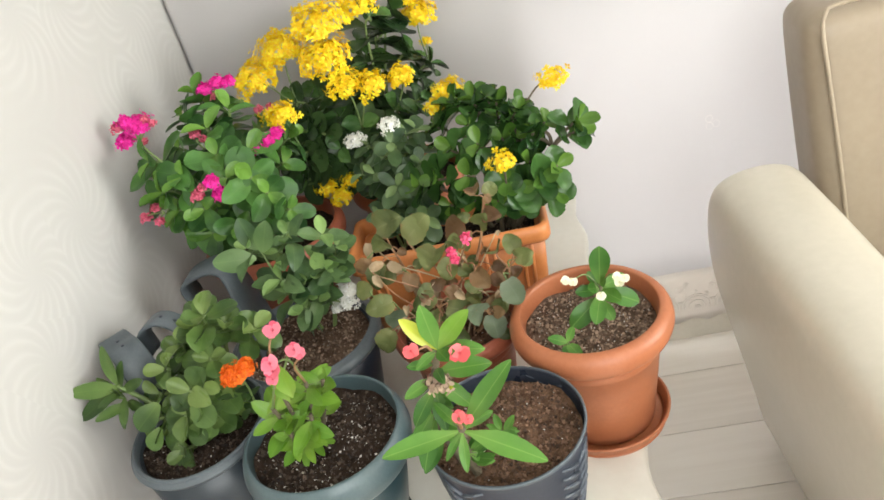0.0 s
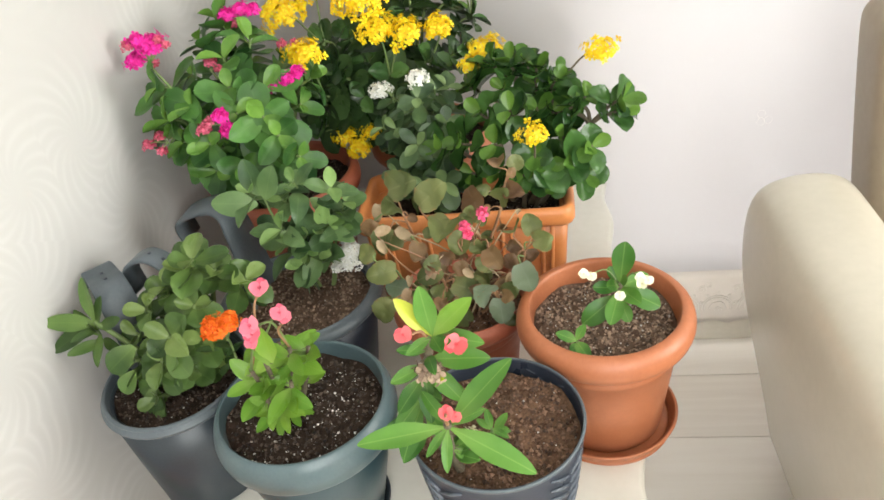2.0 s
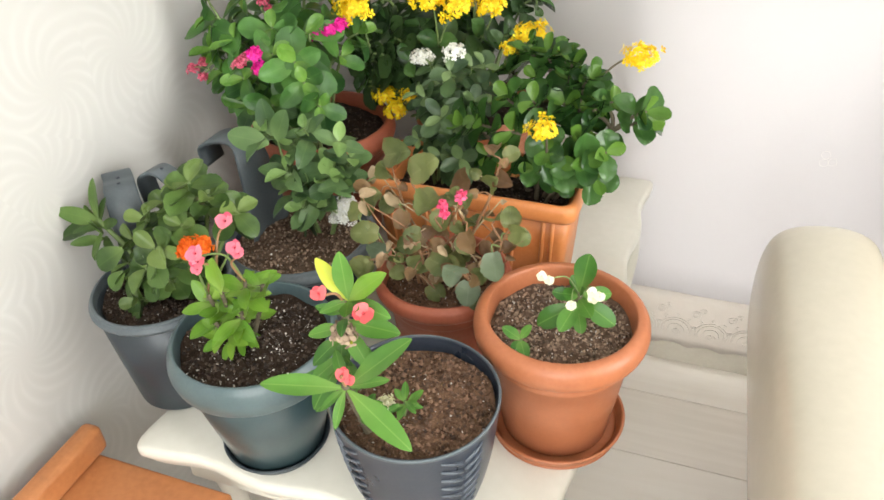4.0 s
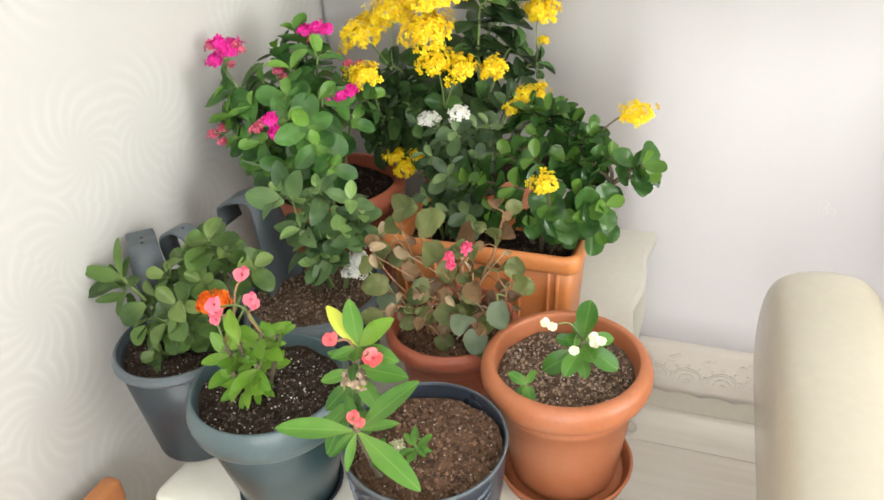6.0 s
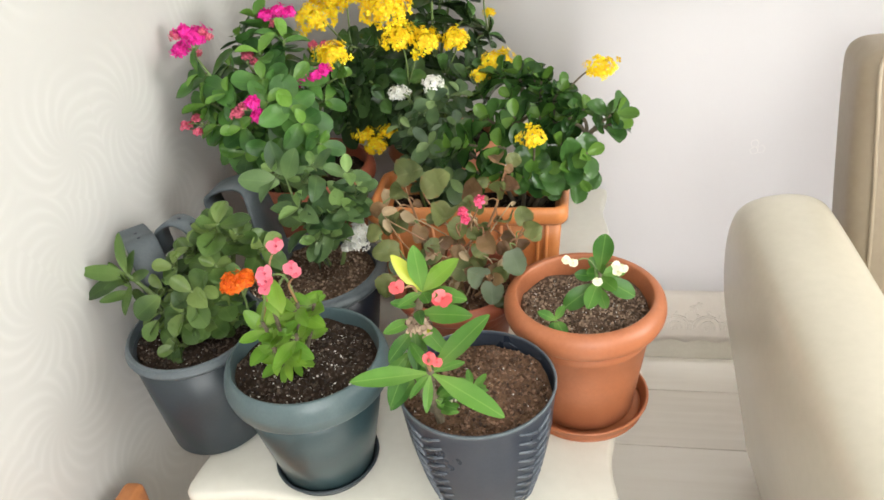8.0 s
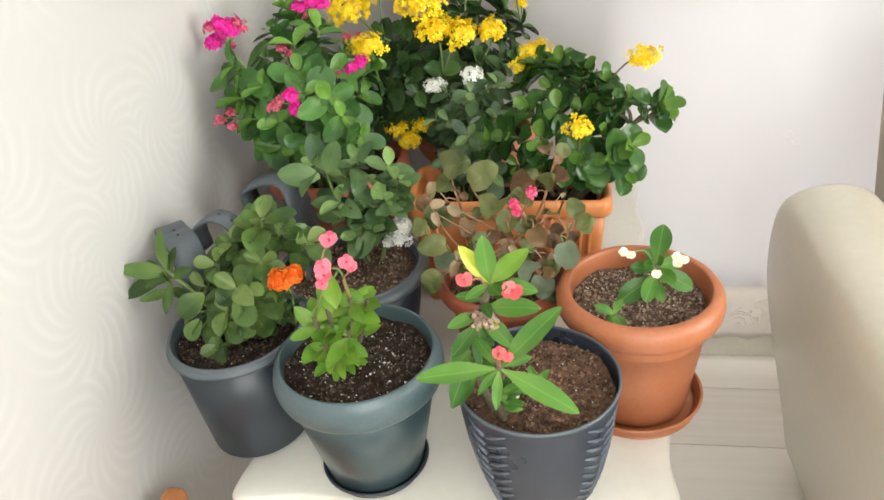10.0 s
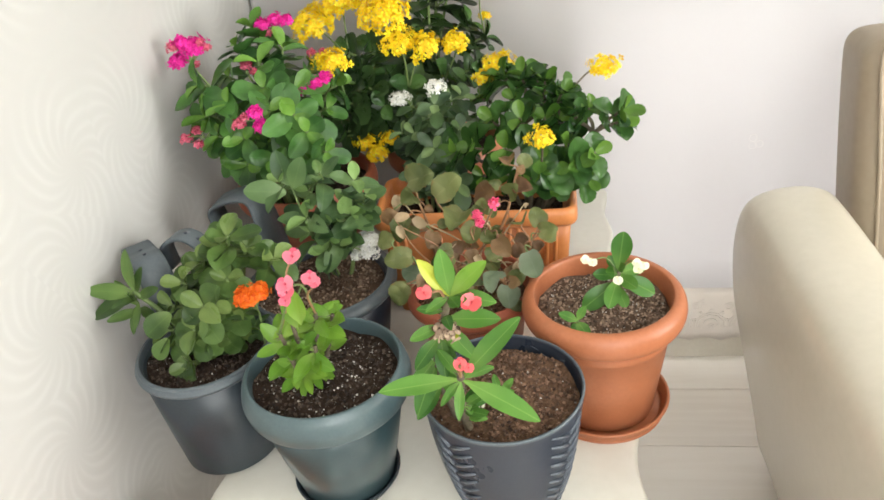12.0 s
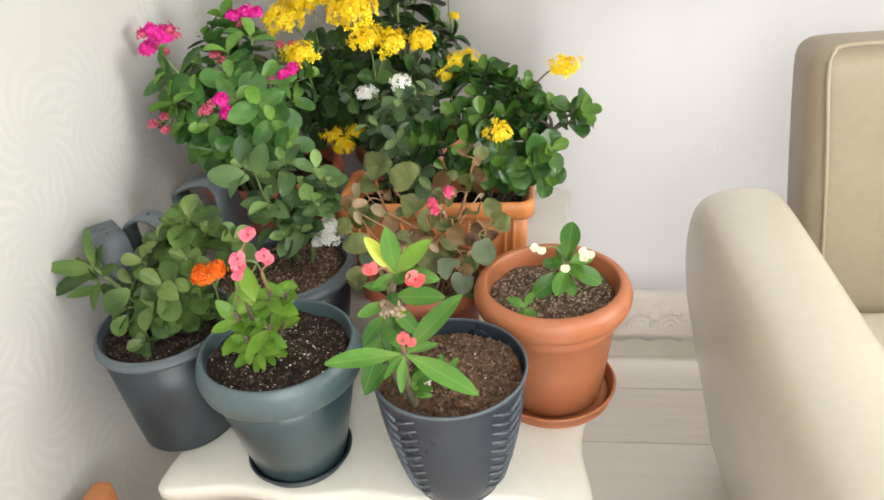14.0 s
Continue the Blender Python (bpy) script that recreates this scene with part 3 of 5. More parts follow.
tube("piping", [Vector((p.x * 0.976 + 0.0216, p.y, p.z - 0.006)) - Vector((0.9, 0.95, 0)) for p in pipe], (0.0040, 0.0040), PIPING, chair, "raised beige leather piping", 8)
for fx, fy in ((0.56, 0.3), (1.24, 0.3), (0.56, 1.28), (1.24, 1.28)):
    lathe_foot = lathe("foot", [(0.0, 0), (0.022, 0), (0.03, 0.07), (0.0, 0.07)], STEM_BROWN, chair, "short dark wooden foot", 16)
    lathe_foot.location = (fx - 0.9, fy - 0.95, 0)
for fx in (0.488, 1.312):
    for fy in (0.32, 1.2):
        bm = bmesh.new()
        box(bm, -0.02, -0.03, 0, 0.02, 0.03, 0.034, 0.004)
        part("foot", bm, STEM_BROWN, chair, "short dark wooden foot", False).location = (fx - 0.9, fy - 0.95, 0)

# ---- wooden bench beside the table ----
bench = thing("wooden_bench", (-0.6, 0.42, 0), "orange-brown wooden bench with a raised side rail beside the wall", "bench")
bm = bmesh.new()
box(bm, -0.085, -0.30, 0.46, 0.20, 0.272, 0.50, 0.006, 3)
part("seat", bm, WOOD_ORANGE, bench, smooth=False)
bm = bmesh.new()
box(bm, -0.085, -0.30, 0.501, -0.048, 0.290, 0.555, 0.012, 4)
part("side_rail", bm, WOOD_ORANGE, bench, smooth=False)
for bx in (-0.06, 0.17):
    for by in (-0.27, 0.23):
        bm = bmesh.new()
        box(bm, bx - 0.02, by - 0.02, 0, bx + 0.02, by + 0.02, 0.46, 0.004)
        part("leg", bm, WOOD_ORANGE, bench, smooth=False)


# ---- pots ----
def soil_surface(parent, radius, z, seed, mat, crumb_mat, crumbs, perlite, shape=None, mound=0.006, lump=0.0042):
    """Uneven soil with loose crumbs and white grains lying on it."""
    rng = random.Random(seed)

    def height(x, y):
        r = math.hypot(x, y) / radius
        return z + mound * (1 - r * r) + 0.011 * noise.noise(Vector((x * 22 + seed, y * 22, 0))) + 0.005 * noise.noise(Vector((x * 75, y * 75 + seed, 3)))

    verts, faces = [], []
    rings, seg = 16, 48
    half = shape or (radius, radius)
    for k in range(rings + 1):
        for i in range(seg):
            a = 2 * math.pi * i / seg
            c, s = math.cos(a), math.sin(a)
            if shape:
                q = 1 / (abs(c) ** 7 + abs(s) ** 7) ** (1 / 7)
                x, y = half[0] * c * q * k / rings, half[1] * s * q * k / rings
            else:
                x, y = radius * c * k / rings, radius * s * k / rings
            verts.append((x, y, height(x, y)))
    for k in range(rings):
        for i in range(seg):
            j = (i + 1) % seg
            faces.append((k * seg + i, k * seg + j, (k + 1) * seg + j, (k + 1) * seg + i))
    mesh_object("soil", verts, faces, mat, parent)

    def scatter(name, count, lo, hi, m):
        if not count:
            return
        vs, fs = [], []
        for _ in range(count):
            while True:
                x, y = rng.uniform(-1, 1) * half[0] * 0.96, rng.uniform(-1, 1) * half[1] * 0.96
                if shape or math.hypot(x, y) < radius * 0.96:
                    break
            s = lo + (hi - lo) * rng.random() ** 2.5
            c = Vector((x, y, height(x, y) + s * 0.3))
            b = len(vs)
            turn = Euler((rng.uniform(0, 3), rng.uniform(0, 3), rng.uniform(0, 6))).to_matrix()
            for d in ((1, 0, 0), (-1, 0, 0), (0, 1, 0), (0, -1, 0), (0, 0, 1), (0, 0, -1)):
                vs.append(c + turn @ (Vector(d) * s * rng.uniform(0.5, 1.2)))
            fs += [tuple(b + q for q in f) for f in ((0, 2, 4), (2, 1, 4), (1, 3, 4), (3, 0, 4), (2, 0, 5), (1, 2, 5), (3, 1, 5), (0, 3, 5))]
        tagged(mesh_object(name, vs, fs, m, parent, smooth=False), kind="stuff")

    scatter("soil_grit", round(crumbs * 2.4), 0.0008, lump, crumb_mat)
    scatter("perlite", perlite, 0.0008, 0.0027, PERLITE)


def arc_profile(points, steps=4):
    return [(p.x, p.y) for p in bezier([(a, b, 0) for a, b in points], steps)]


def slate_pot(x, y, label, h, inner, lip, base, mat, soil, seed, crumbs=500, perlite=0, lip_mat=None, band=0.048, squash=(1, 1)):
    """A tapered plastic pot with a wide slanting collar."""
    pot = thing("flower_pot", (x, y, TABLE_Z), label, "flower pot", "flower pots on the table")
    neck = inner + (lip - inner) * (0.10 if band > 0.03 else 0.35)
    body = [(0.0, 0.0), (base - 0.006, 0.0), (base, 0.006), (base + (neck - base) * 0.5, (h - band) * 0.5), (neck, h - band + 0.004), (inner - 0.004, h - band + 0.006), (inner - 0.006, h - 0.05), (base - 0.004, 0.01), (0, 0.01)]
    lathe("body", body, mat, pot, squash=squash)
    rim = arc_profile([(neck, h - band + 0.003), (lip - 0.005, h - band), (lip - 0.001, h - band * 0.78), (lip, h - band * 0.55), (lip - 0.004, h - band * 0.22), (inner + 0.006, h - 0.002), (inner + 0.003, h), (inner, h - 0.002), (inner - 0.003, h - 0.02), (inner - 0.004, h - max(band, 0.03) + 0.004)])
    lathe("rim", rim, lip_mat or mat, pot, squash=squash)
    soil_surface(pot, inner - 0.003, h - 0.024, seed, soil[0], soil[1], crumbs, perlite)
    return pot


def saucer(x, y, label, r, h, mat, z=TABLE_Z):
    dish = thing("saucer", (x, y, z), label, "saucer", "saucers under the pots")
    lathe("dish", arc_profile([(0.001, 0.0), (r - 0.016, 0.0), (r - 0.010, 0.002), (r - 0.002, h - 0.006), (r, h - 0.002), (r - 0.003, h), (r - 0.006, h - 0.003), (r - 0.013, 0.006), (r - 0.018, 0.004), (0.001, 0.004)], 3), mat, dish)
    return dish


def hook(pot, start, top, end, width, mat, shoulder=None, flare=0.25):
    """A flat strap that rises from the pot, arches over and comes down, with two holes on its top."""
    rise = shoulder or (start[0] + (top[0] - start[0]) * 0.35, start[1], start[2] + (top[2] - start[2]) * 0.75)
    line = bezier([start, rise, top, (end[0], end[1], (top[2] + end[2]) / 2 + 0.012), end], 6)
    n = len(line)
    rings = []
    for i, p in enumerate(line):
        d = (line[min(i + 1, n - 1)] - line[max(i - 1, 0)]).normalized()
        across = Vector((-(end[1] - start[1]), end[0] - start[0], 0)).normalized()
        nrm = d.cross(across).normalized()
        w = width / 2 * (1 + flare * max(0, 1 - 1.6 * i / n) ** 1.5)
        t = 0.002
        rings.append([tuple(p + across * w + nrm * t), tuple(p + across * (w - 0.002) + nrm * t * 2), tuple(p - across * (w - 0.002) + nrm * t * 2), tuple(p - across * w + nrm * t), tuple(p - across * w - nrm * t), tuple(p + across * w - nrm * t)])
    strap = loft("hook", rings, mat, pot, "curved plastic hanging hook")
    for f in (0.36, 0.5):
        k = int(n * f)
        d = (line[k + 1] - line[k - 1]).normalized()
        nrm = d.cross(across).normalized()
        nrm = nrm if nrm.z > 0 else -nrm
        bm = bmesh.new()
        bmesh.ops.create_cone(bm, cap_ends=True, segments=10, radius1=0.0028, radius2=0.0028, depth=0.0016, matrix=Matrix.Translation(line[k] + nrm * 0.0042) @ nrm.to_track_quat("Z", "Y").to_matrix().to_4x4())
        part("peg_hole", bm, INK, strap)
    return strap


DARK, BROWN, GREY = (SOIL_DARK, CRUMB_DARK), (SOIL_BROWN, CRUMB_BROWN), (SOIL_GREY, CRUMB_GREY)

# front row
pot_b = slate_pot(-0.350, 0.772, "blue-grey plastic pot with a wide collar and dark soil", 0.2215, 0.1086, 0.1235, 0.073, SLATE, DARK, 11, 700, 320, SLATE_RIM_LIT)
pot_b.location.z = TABLE_Z + 0.004
saucer(-0.350, 0.772, "dark blue-grey plastic saucer under the pot", 0.083, 0.018, SLATE_DARK)
pot_l = slate_pot(-0.567, 0.849, "grey plastic hanging pot with hooks at the table's edge", 0.207, 0.099, 0.109, 0.0825, SLATE_DARK, DARK, 12, 650, 60, HOOK_GREY, 0.018, (1, 1.08))
hook(pot_l, (-0.040, 0.014, 0.17), (-0.112, 0.086, 0.324), (-0.128, 0.100, 0.304), 0.046, HOOK_GREY, (-0.078, 0.050, 0.310))
hook(pot_l, (0.006, 0.100, 0.17), (-0.042, 0.112, 0.338), (-0.082, 0.116, 0.275), 0.036, HOOK_GREY, (-0.008, 0.106, 0.302), 0.0)
pot_m = slate_pot(-0.437, 1.055, "dark slate plastic hanging pot holding brown soil", 0.190, 0.120, 0.138, 0.100, INK, GREY, 13, 900, 60, HOOK_GREY, 0.022)
hook(pot_m, (-0.074, 0.030, 0.15), (-0.108, 0.035, 0.342), (-0.172, 0.035, 0.285), 0.055, HOOK_GREY, None, 1.0)


def braided_pot(x, y):
    """An anthracite pot, bellied, with herringbone bands moulded down its side."""
    pot = thing("flower_pot", (x, y, TABLE_Z), "anthracite plastic pot with moulded herringbone bands and brown soil", "flower pot", "flower pots on the table")
    h, r = 0.211, 0.1095
    outer = [(0.0, 0.0), (0.060, 0.0), (0.066, 0.004), (0.080, 0.035), (0.0925, 0.08), (0.1015, 0.13), (0.1065, 0.175), (r, h - 0.006), (r + 0.001, h - 0.002), (r - 0.001, h), (r - 0.003, h - 0.002), (r - 0.006, h - 0.04), (0.06, 0.02), (0, 0.02)]
    lathe("body", arc_profile(outer, 3), BRAIDED, pot)
    wall = [(0.0, 0.060), (0.004, 0.066), (0.035, 0.080), (0.08, 0.0925), (0.13, 0.1015), (0.175, 0.1065), (h, r)]

    def radius(z):
        for (z0, r0), (z1, r1) in zip(wall, wall[1:]):
            if z <= z1:
                return r0 + (r1 - r0) * (z - z0) / (z1 - z0)
        return r

    for k in range(4):
        verts, faces = [], []
        for column in (-1, 1):
            for row in range(10):
                z0 = 0.026 + row * 0.0175
                line = []
                for f in (0.0, 0.5, 1.0):
                    a = radians(90 * k - 36 + column * (1.0 + 15.5 * f))
                    z = z0 + 0.014 * f
                    rr = radius(z) + 0.0004 + 0.0014 * (1 - abs(2 * f - 1))
                    line.append(Vector((rr * math.cos(a), rr * math.sin(a), z)))
                v, f = tube_data(line, (0.0030, 0.0018), 6)
                b = len(verts)
                verts += v
                faces += [tuple(b + q for q in face) for face in f]
        mesh_object("moulded_band", verts, faces, BRAIDED_GLINT, pot)
    # a paler ring that paints the highlight along the lip
    lathe("rim", arc_profile([(r + 0.0008, h - 0.003), (r + 0.0016, h), (r, h + 0.0016), (r - 0.002, h + 0.001), (r - 0.0025, h - 0.002)], 2), HOOK_GREY, pot, "pale rim with the edge highlight in its colour")
    soil_surface(pot, r - 0.006, h - 0.022, 14, *BROWN, 900, 60, lump=0.0048)
    return pot


braided_pot(-0.093, 0.743)


def terracotta_pot(x, y, label, h, inner, lip, base, mat, soil, seed, lift=0.0, crumbs=700, perlite=60, collar=0.045):
    """A tapered terracotta-coloured pot with a thick rounded lip and a step below it."""
    pot = thing("flower_pot", (x, y, TABLE_Z + lift), label, "flower pot", "flower pots on the table")
    neck = lip - 0.020
    lathe("body", [(0.0, 0.0), (base - 0.005, 0.0), (base, 0.005), (base + (neck - base) * 0.55, h * 0.45), (neck - 0.004, h - collar - 0.026), (neck - 0.001, h - collar - 0.023), (neck, h - collar - 0.018), (neck + 0.002, h - collar + 0.004), (inner - 0.004, h - collar + 0.006), (inner - 0.008, h - 0.06), (base - 0.004, 0.01), (0, 0.01)], mat, pot)
    rim = arc_profile([(neck, h - collar), (lip - 0.006, h - collar + 0.004), (lip, h - collar * 0.6), (lip - 0.002, h - collar * 0.25), (lip - 0.009, h - 0.002), (inner + 0.004, h), (inner, h - 0.003), (inner - 0.003, h - 0.02), (inner - 0.005, h - collar)])
    lathe("rim", rim, mat, pot)
    soil_surface(pot, inner - 0.004, h - 0.030, seed, soil[0], soil[1], crumbs, perlite)
    return pot


terracotta_pot(0.053, 0.942, "terracotta plastic pot with a thick rolled rim, in a saucer", 0.221, 0.105, 0.126, 0.082, TERRACOTTA, GREY, 21, 0.004, 1300, 300)
saucer(0.053, 0.942, "terracotta plastic saucer under the pot", 0.108, 0.024, TERRACOTTA)
terracotta_pot(-0.165, 1.045, "small terracotta plastic pot half hidden by begonia leaves", 0.178, 0.100, 0.114, 0.078, TERRACOTTA_RED, BROWN, 22, 0, 500, 120, 0.035)
terracotta_pot(-0.530, 1.345, "large red terracotta pot in the corner of the table", 0.258, 0.130, 0.148, 0.10, TERRACOTTA_RED, DARK, 23, 0, 400, 0)
terracotta_pot(-0.265, 1.545, "terracotta pot at the back of the table beside the curtain", 0.235, 0.118, 0.132, 0.09, TERRACOTTA, DARK, 24, 0, 300, 0)


def planter_box(x, y, hx, hy, h, label):
    box_pot = thing("planter_box", (x, y, TABLE_Z), label, "planter", "flower pots on the table")
    levels = ((0.035, 0.0, 0.012), (0.026, 0.004, 0.014), (0.018, h * 0.5, 0.016), (0.012, h - 0.034, 0.018), (0.026, h - 0.03, 0.016), (0.030, 0.012, 0.012))
    loft("body", [rounded_rect(hx - i, hy - i, r, z) for i, z, r in levels], TERRACOTTA_ORANGE, box_pot)
    lips = ((0.013, h - 0.034, 0.018), (0.003, h - 0.034, 0.022), (0.0, h - 0.028, 0.024), (0.0, h - 0.010, 0.024), (0.003, h - 0.003, 0.023), (0.008, h, 0.02), (0.013, h - 0.002, 0.018), (0.016, h - 0.008, 0.016), (0.018, h - 0.04, 0.014))
    loft("rim", [rounded_rect(hx - i, hy - i, r, z) for i, z, r in lips], TERRACOTTA_ORANGE, box_pot, "", (False, False))
    for s in (-1, 1):
        for off in (0.040, 0.056, 0.11, 0.126):
            line = [Vector((s * (hx - off - 0.010 * (1 - k)), -(hy - 0.0275 + 0.0155 * k), 0.006 + k * (h - 0.045))) for k in (0, 0.25, 0.5, 0.75, 1)]
            tube("rib", line, (0.0035, 0.0045), TERRACOTTA_ORANGE, box_pot, "", 6)
    soil_surface(box_pot, 0.15, h - 0.05, 31, *DARK, 700, 50, (hx - 0.02, hy - 0.02))
    return box_pot


planter_box(-0.170, 1.268, 0.193, 0.088, 0.238, "orange terracotta rectangular planter with a moulded rim")


# ---- plants ----
def leaf_mesh(name, length, width, outline, cup, bend, mat, wave=0.0, teeth=0.0, thick=0.04, rows=11):
    """A leaf along +y, its upper face up: cupped across, bending down along its length, with a thin underside."""
    cols = (-1.0, -0.5, 0.0, 0.5, 1.0)
    verts, faces, uvs = [], [], []
    steps = [1 - (1 - j / rows) ** 1.45 for j in range(rows + 1)]
    for j in range(rows + 1):
        u = steps[j]
        w = width / 2 * outline(u)
        if teeth and 0 < j < rows:
            w *= 1 + teeth * (1 if j % 2 else -1) * min(1, u * 1.6)
        y = length * u
        drop = -bend * length * u * u
        for c in cols:
            z = drop + cup * w * abs(c) ** 1.15 + wave * width * math.sin(u * 9 + c * 2)
            verts.append((w * c, y, z))
            uvs.append((0.5 + c * 0.5 * max(0.12, outline(u)), u))
    n = len(cols)
    low = n * (rows + 1)
    for j in range(rows + 1):
        u = steps[j]
        for c in (-1, 0, 1):
            if c:
                verts.append(verts[j * n + (0 if c < 0 else n - 1)])
            else:
                verts.append((0.0, length * u, -bend * length * u * u - thick * width * (outline(u) * 0.7 + 0.3)))
            uvs.append((0.42, u))
    for j in range(rows):
        for i in range(n - 1):
            a = j * n + i
            faces.append((a, a + 1, a + n + 1, a + n))
        for i in range(2):
            a = low + j * 3 + i
            faces.append((a, a + 3, a + 4, a + 1))
    me = bpy.data.meshes.new(name)
    me.from_pydata(verts, [], faces)
    me.shade_smooth()
    layer = me.uv_layers.new(name="UVMap")
    for loop in me.loops:
        layer.data[loop.index].uv = uvs[loop.vertex_index]
    me.materials.append(mat)
    return me


def rounded_tip(u, widest, base, swell=1.25):
    """Half width along a leaf: a slender base swelling to the widest place, then a round end."""
    if u < widest:
        return base + (1 - base) * math.sin(math.pi / 2 * u / widest) ** swell
    return max(0.02, 1 - ((u - widest) / (1.0 - widest + 0.002)) ** 1.9) ** 0.56


def obovate(u):
    return rounded_tip(u, 0.62, 0.24, 0.95)


def oval(u):
    return rounded_tip(u, 0.48, 0.16, 1.0) ** 1.05


def lance(u):
    return rounded_tip(u, 0.52, 0.10) ** 1.2


def paddle(u):
    return rounded_tip(u, 0.66, 0.12)


def roundish(u):
    return max(0.12, math.sin(math.pi * (0.08 + 0.90 * u)) ** 0.5)


def leaf_set(name, length, width, outline, mat, count, rng, teeth=0.0, wave=0.0, cup=0.0):
    return [leaf_mesh(name, length * rng.uniform(0.78, 1.15), width * rng.uniform(0.80, 1.12), outline, cup + rng.uniform(0.14, 0.50), rng.uniform(-0.10, 0.45) - cup * 0.3, mat, wave * rng.uniform(0.4, 1.2), teeth) for _ in range(count)]


def set_leaf(plant, name, mesh, at, along, facing, size):
    ob = new(name, mesh)
    ob.parent = plant
    y = Vector(along).normalized()
    x = y.cross(Vector(facing))
    x = x.normalized() if x.length > 1e-4 else y.orthogonal().normalized()
    z = x.cross(y)
    m = Matrix((x, y, z)).transposed().to_4x4()
    ob.matrix_local = Matrix.Translation(at) @ m @ Matrix.Diagonal((size, size, size, 1))
    return ob


def leafy_shoot(plant, rng, base, tip, meshes, stem_mat, pairs, gap, size, spread=1.0, bare=0.35, thick=0.004, crown=0.58, young=None, axis=None):
    """A stem from base to tip with crossing pairs of leaves that shrink to a rosette, its end turned to an axis."""
    base, tip = Vector(base), Vector(tip)
    length = (tip - base).length
    end = (tip - base).normalized() if axis is None else Vector(axis).normalized()
    mid = base.lerp(tip - end * length * 0.25, 0.55) + Vector((rng.uniform(-1, 1), rng.uniform(-1, 1), 0)) * 0.010
    line = bezier([base, mid, tip - end * min(0.035, length * 0.25), tip], 6)
    tube("stem", line, (thick, thick * 0.55), stem_mat, plant)
    n = len(line) - 1
    walked = [0.0]
    for a, b in zip(line, line[1:]):
        walked.append(walked[-1] + (b - a).length)
    turn = rng.uniform(0, math.pi)
    size *= rng.uniform(0.82, 1.12)
    for k in range(pairs):
        at = walked[-1] - k * gap * (0.30 + 0.13 * k)
        if at < bare * walked[-1]:
            break
        i = max(q for q in range(n) if walked[q] <= at)
        f = (at - walked[i]) / max(1e-6, walked[i + 1] - walked[i])
        p = line[i].lerp(line[i + 1], f)
        d = (line[i + 1] - line[i]).normalized()
        side = d.orthogonal().normalized()
        side.rotate(Matrix.Rotation(turn + k * math.pi / 2 + rng.uniform(-0.3, 0.3), 3, d))
        grow = min(1.0, crown + (1 - crown) * k / 1.6) * size
        lift = (0.85 - 0.32 * min(k, 3)) * rng.uniform(0.7, 1.2)
        for s in (-1, 1):
            along = side * s * spread + d * lift + Vector((0, 0, rng.uniform(-0.1, 0.12)))
            set_leaf(plant, "leaf", rng.choice(young if young and k == 0 else meshes), p + side * s * thick * 0.5, along, d + Vector((rng.uniform(-0.2, 0.2), rng.uniform(-0.35, 0.05), 0.15)), grow * rng.uniform(0.85, 1.12))


def flower_head(plant, rng, at, radius, florets, petal, mat, petals=4, flat=0.55, name="flower_head", facing=(0, -0.35, 0.9), label=""):
    """A cluster of small open florets set close together over an uneven dome, with more below them."""
    verts, faces = [], []
    up = Vector(facing).normalized()
    side = up.orthogonal().normalized()
    other = up.cross(side)
    shift = Vector((rng.uniform(0, 9), rng.uniform(0, 9), rng.uniform(0, 9)))
    total = round(florets * 2.9)
    for k in range(total):
        inner = k % 3 == 2
        h = 1 - 1.2 * (k + 0.5) / total
        a = k * 2.39996 + rng.uniform(-0.25, 0.25)
        flatness = math.sqrt(max(0.0, 1 - h * h))
        v = (side * math.cos(a) * flatness + other * math.sin(a) * flatness + up * h).normalized()
        along = v.dot(up)
        off = (v - up * along) + up * along * flat
        far = 0.95 + 0.75 * noise.noise(v * 1.7 + shift) + rng.uniform(-0.1, 0.1)
        c = Vector(at) + off * radius * far * (0.74 if inner else 1)
        nrm = (v + Vector((rng.uniform(-0.3, 0.3), rng.uniform(-0.3, 0.3), rng.uniform(-0.1, 0.4)))).normalized()
        u = nrm.orthogonal().normalized()
        w = nrm.cross(u)
        a0 = rng.uniform(0, 6.3)
        s = petal * rng.uniform(0.68, 0.98)
        for q in range(petals):
            a = a0 + 2 * math.pi * q / petals + rng.uniform(-0.15, 0.15)
            d = u * math.cos(a) + w * math.sin(a)
            e = nrm.cross(d)
            b = len(verts)
            curl = rng.uniform(-0.15, 0.3) * s
            verts += [c + d * s * 0.06, c + d * s * 0.5 + e * s * 0.36 + nrm * curl * 0.4, c + d * s * 0.86 + e * s * 0.32 + nrm * curl, c + d * s * 1.04 + nrm * curl, c + d * s * 0.86 - e * s * 0.32 + nrm * curl, c + d * s * 0.5 - e * s * 0.36 + nrm * curl * 0.4]
            faces.append((b, b + 1, b + 2, b + 3, b + 4, b + 5))
        b = len(verts)
        verts += [c + u * s * 0.12, c - u * s * 0.06 + w * s * 0.1, c - u * s * 0.06 - w * s * 0.1, c - nrm * s * 0.9]
        faces += [(b, b + 1, b + 3), (b + 1, b + 2, b + 3), (b + 2, b, b + 3)]
    return mesh_object(name, verts, faces, mat, plant, label, smooth=False)


def flower_stalk(plant, rng, base, at, mat, thick=0.002):
    b, a = Vector(base), Vector(at)
    mid = b.lerp(a, 0.55) + Vector((rng.uniform(-0.012, 0.012), rng.uniform(-0.012, 0.012), 0.01))
    tube("flower_stalk", bezier([b, mid, a - Vector((0, 0, 0.004))], 6), (thick, thick * 0.7), mat, plant)


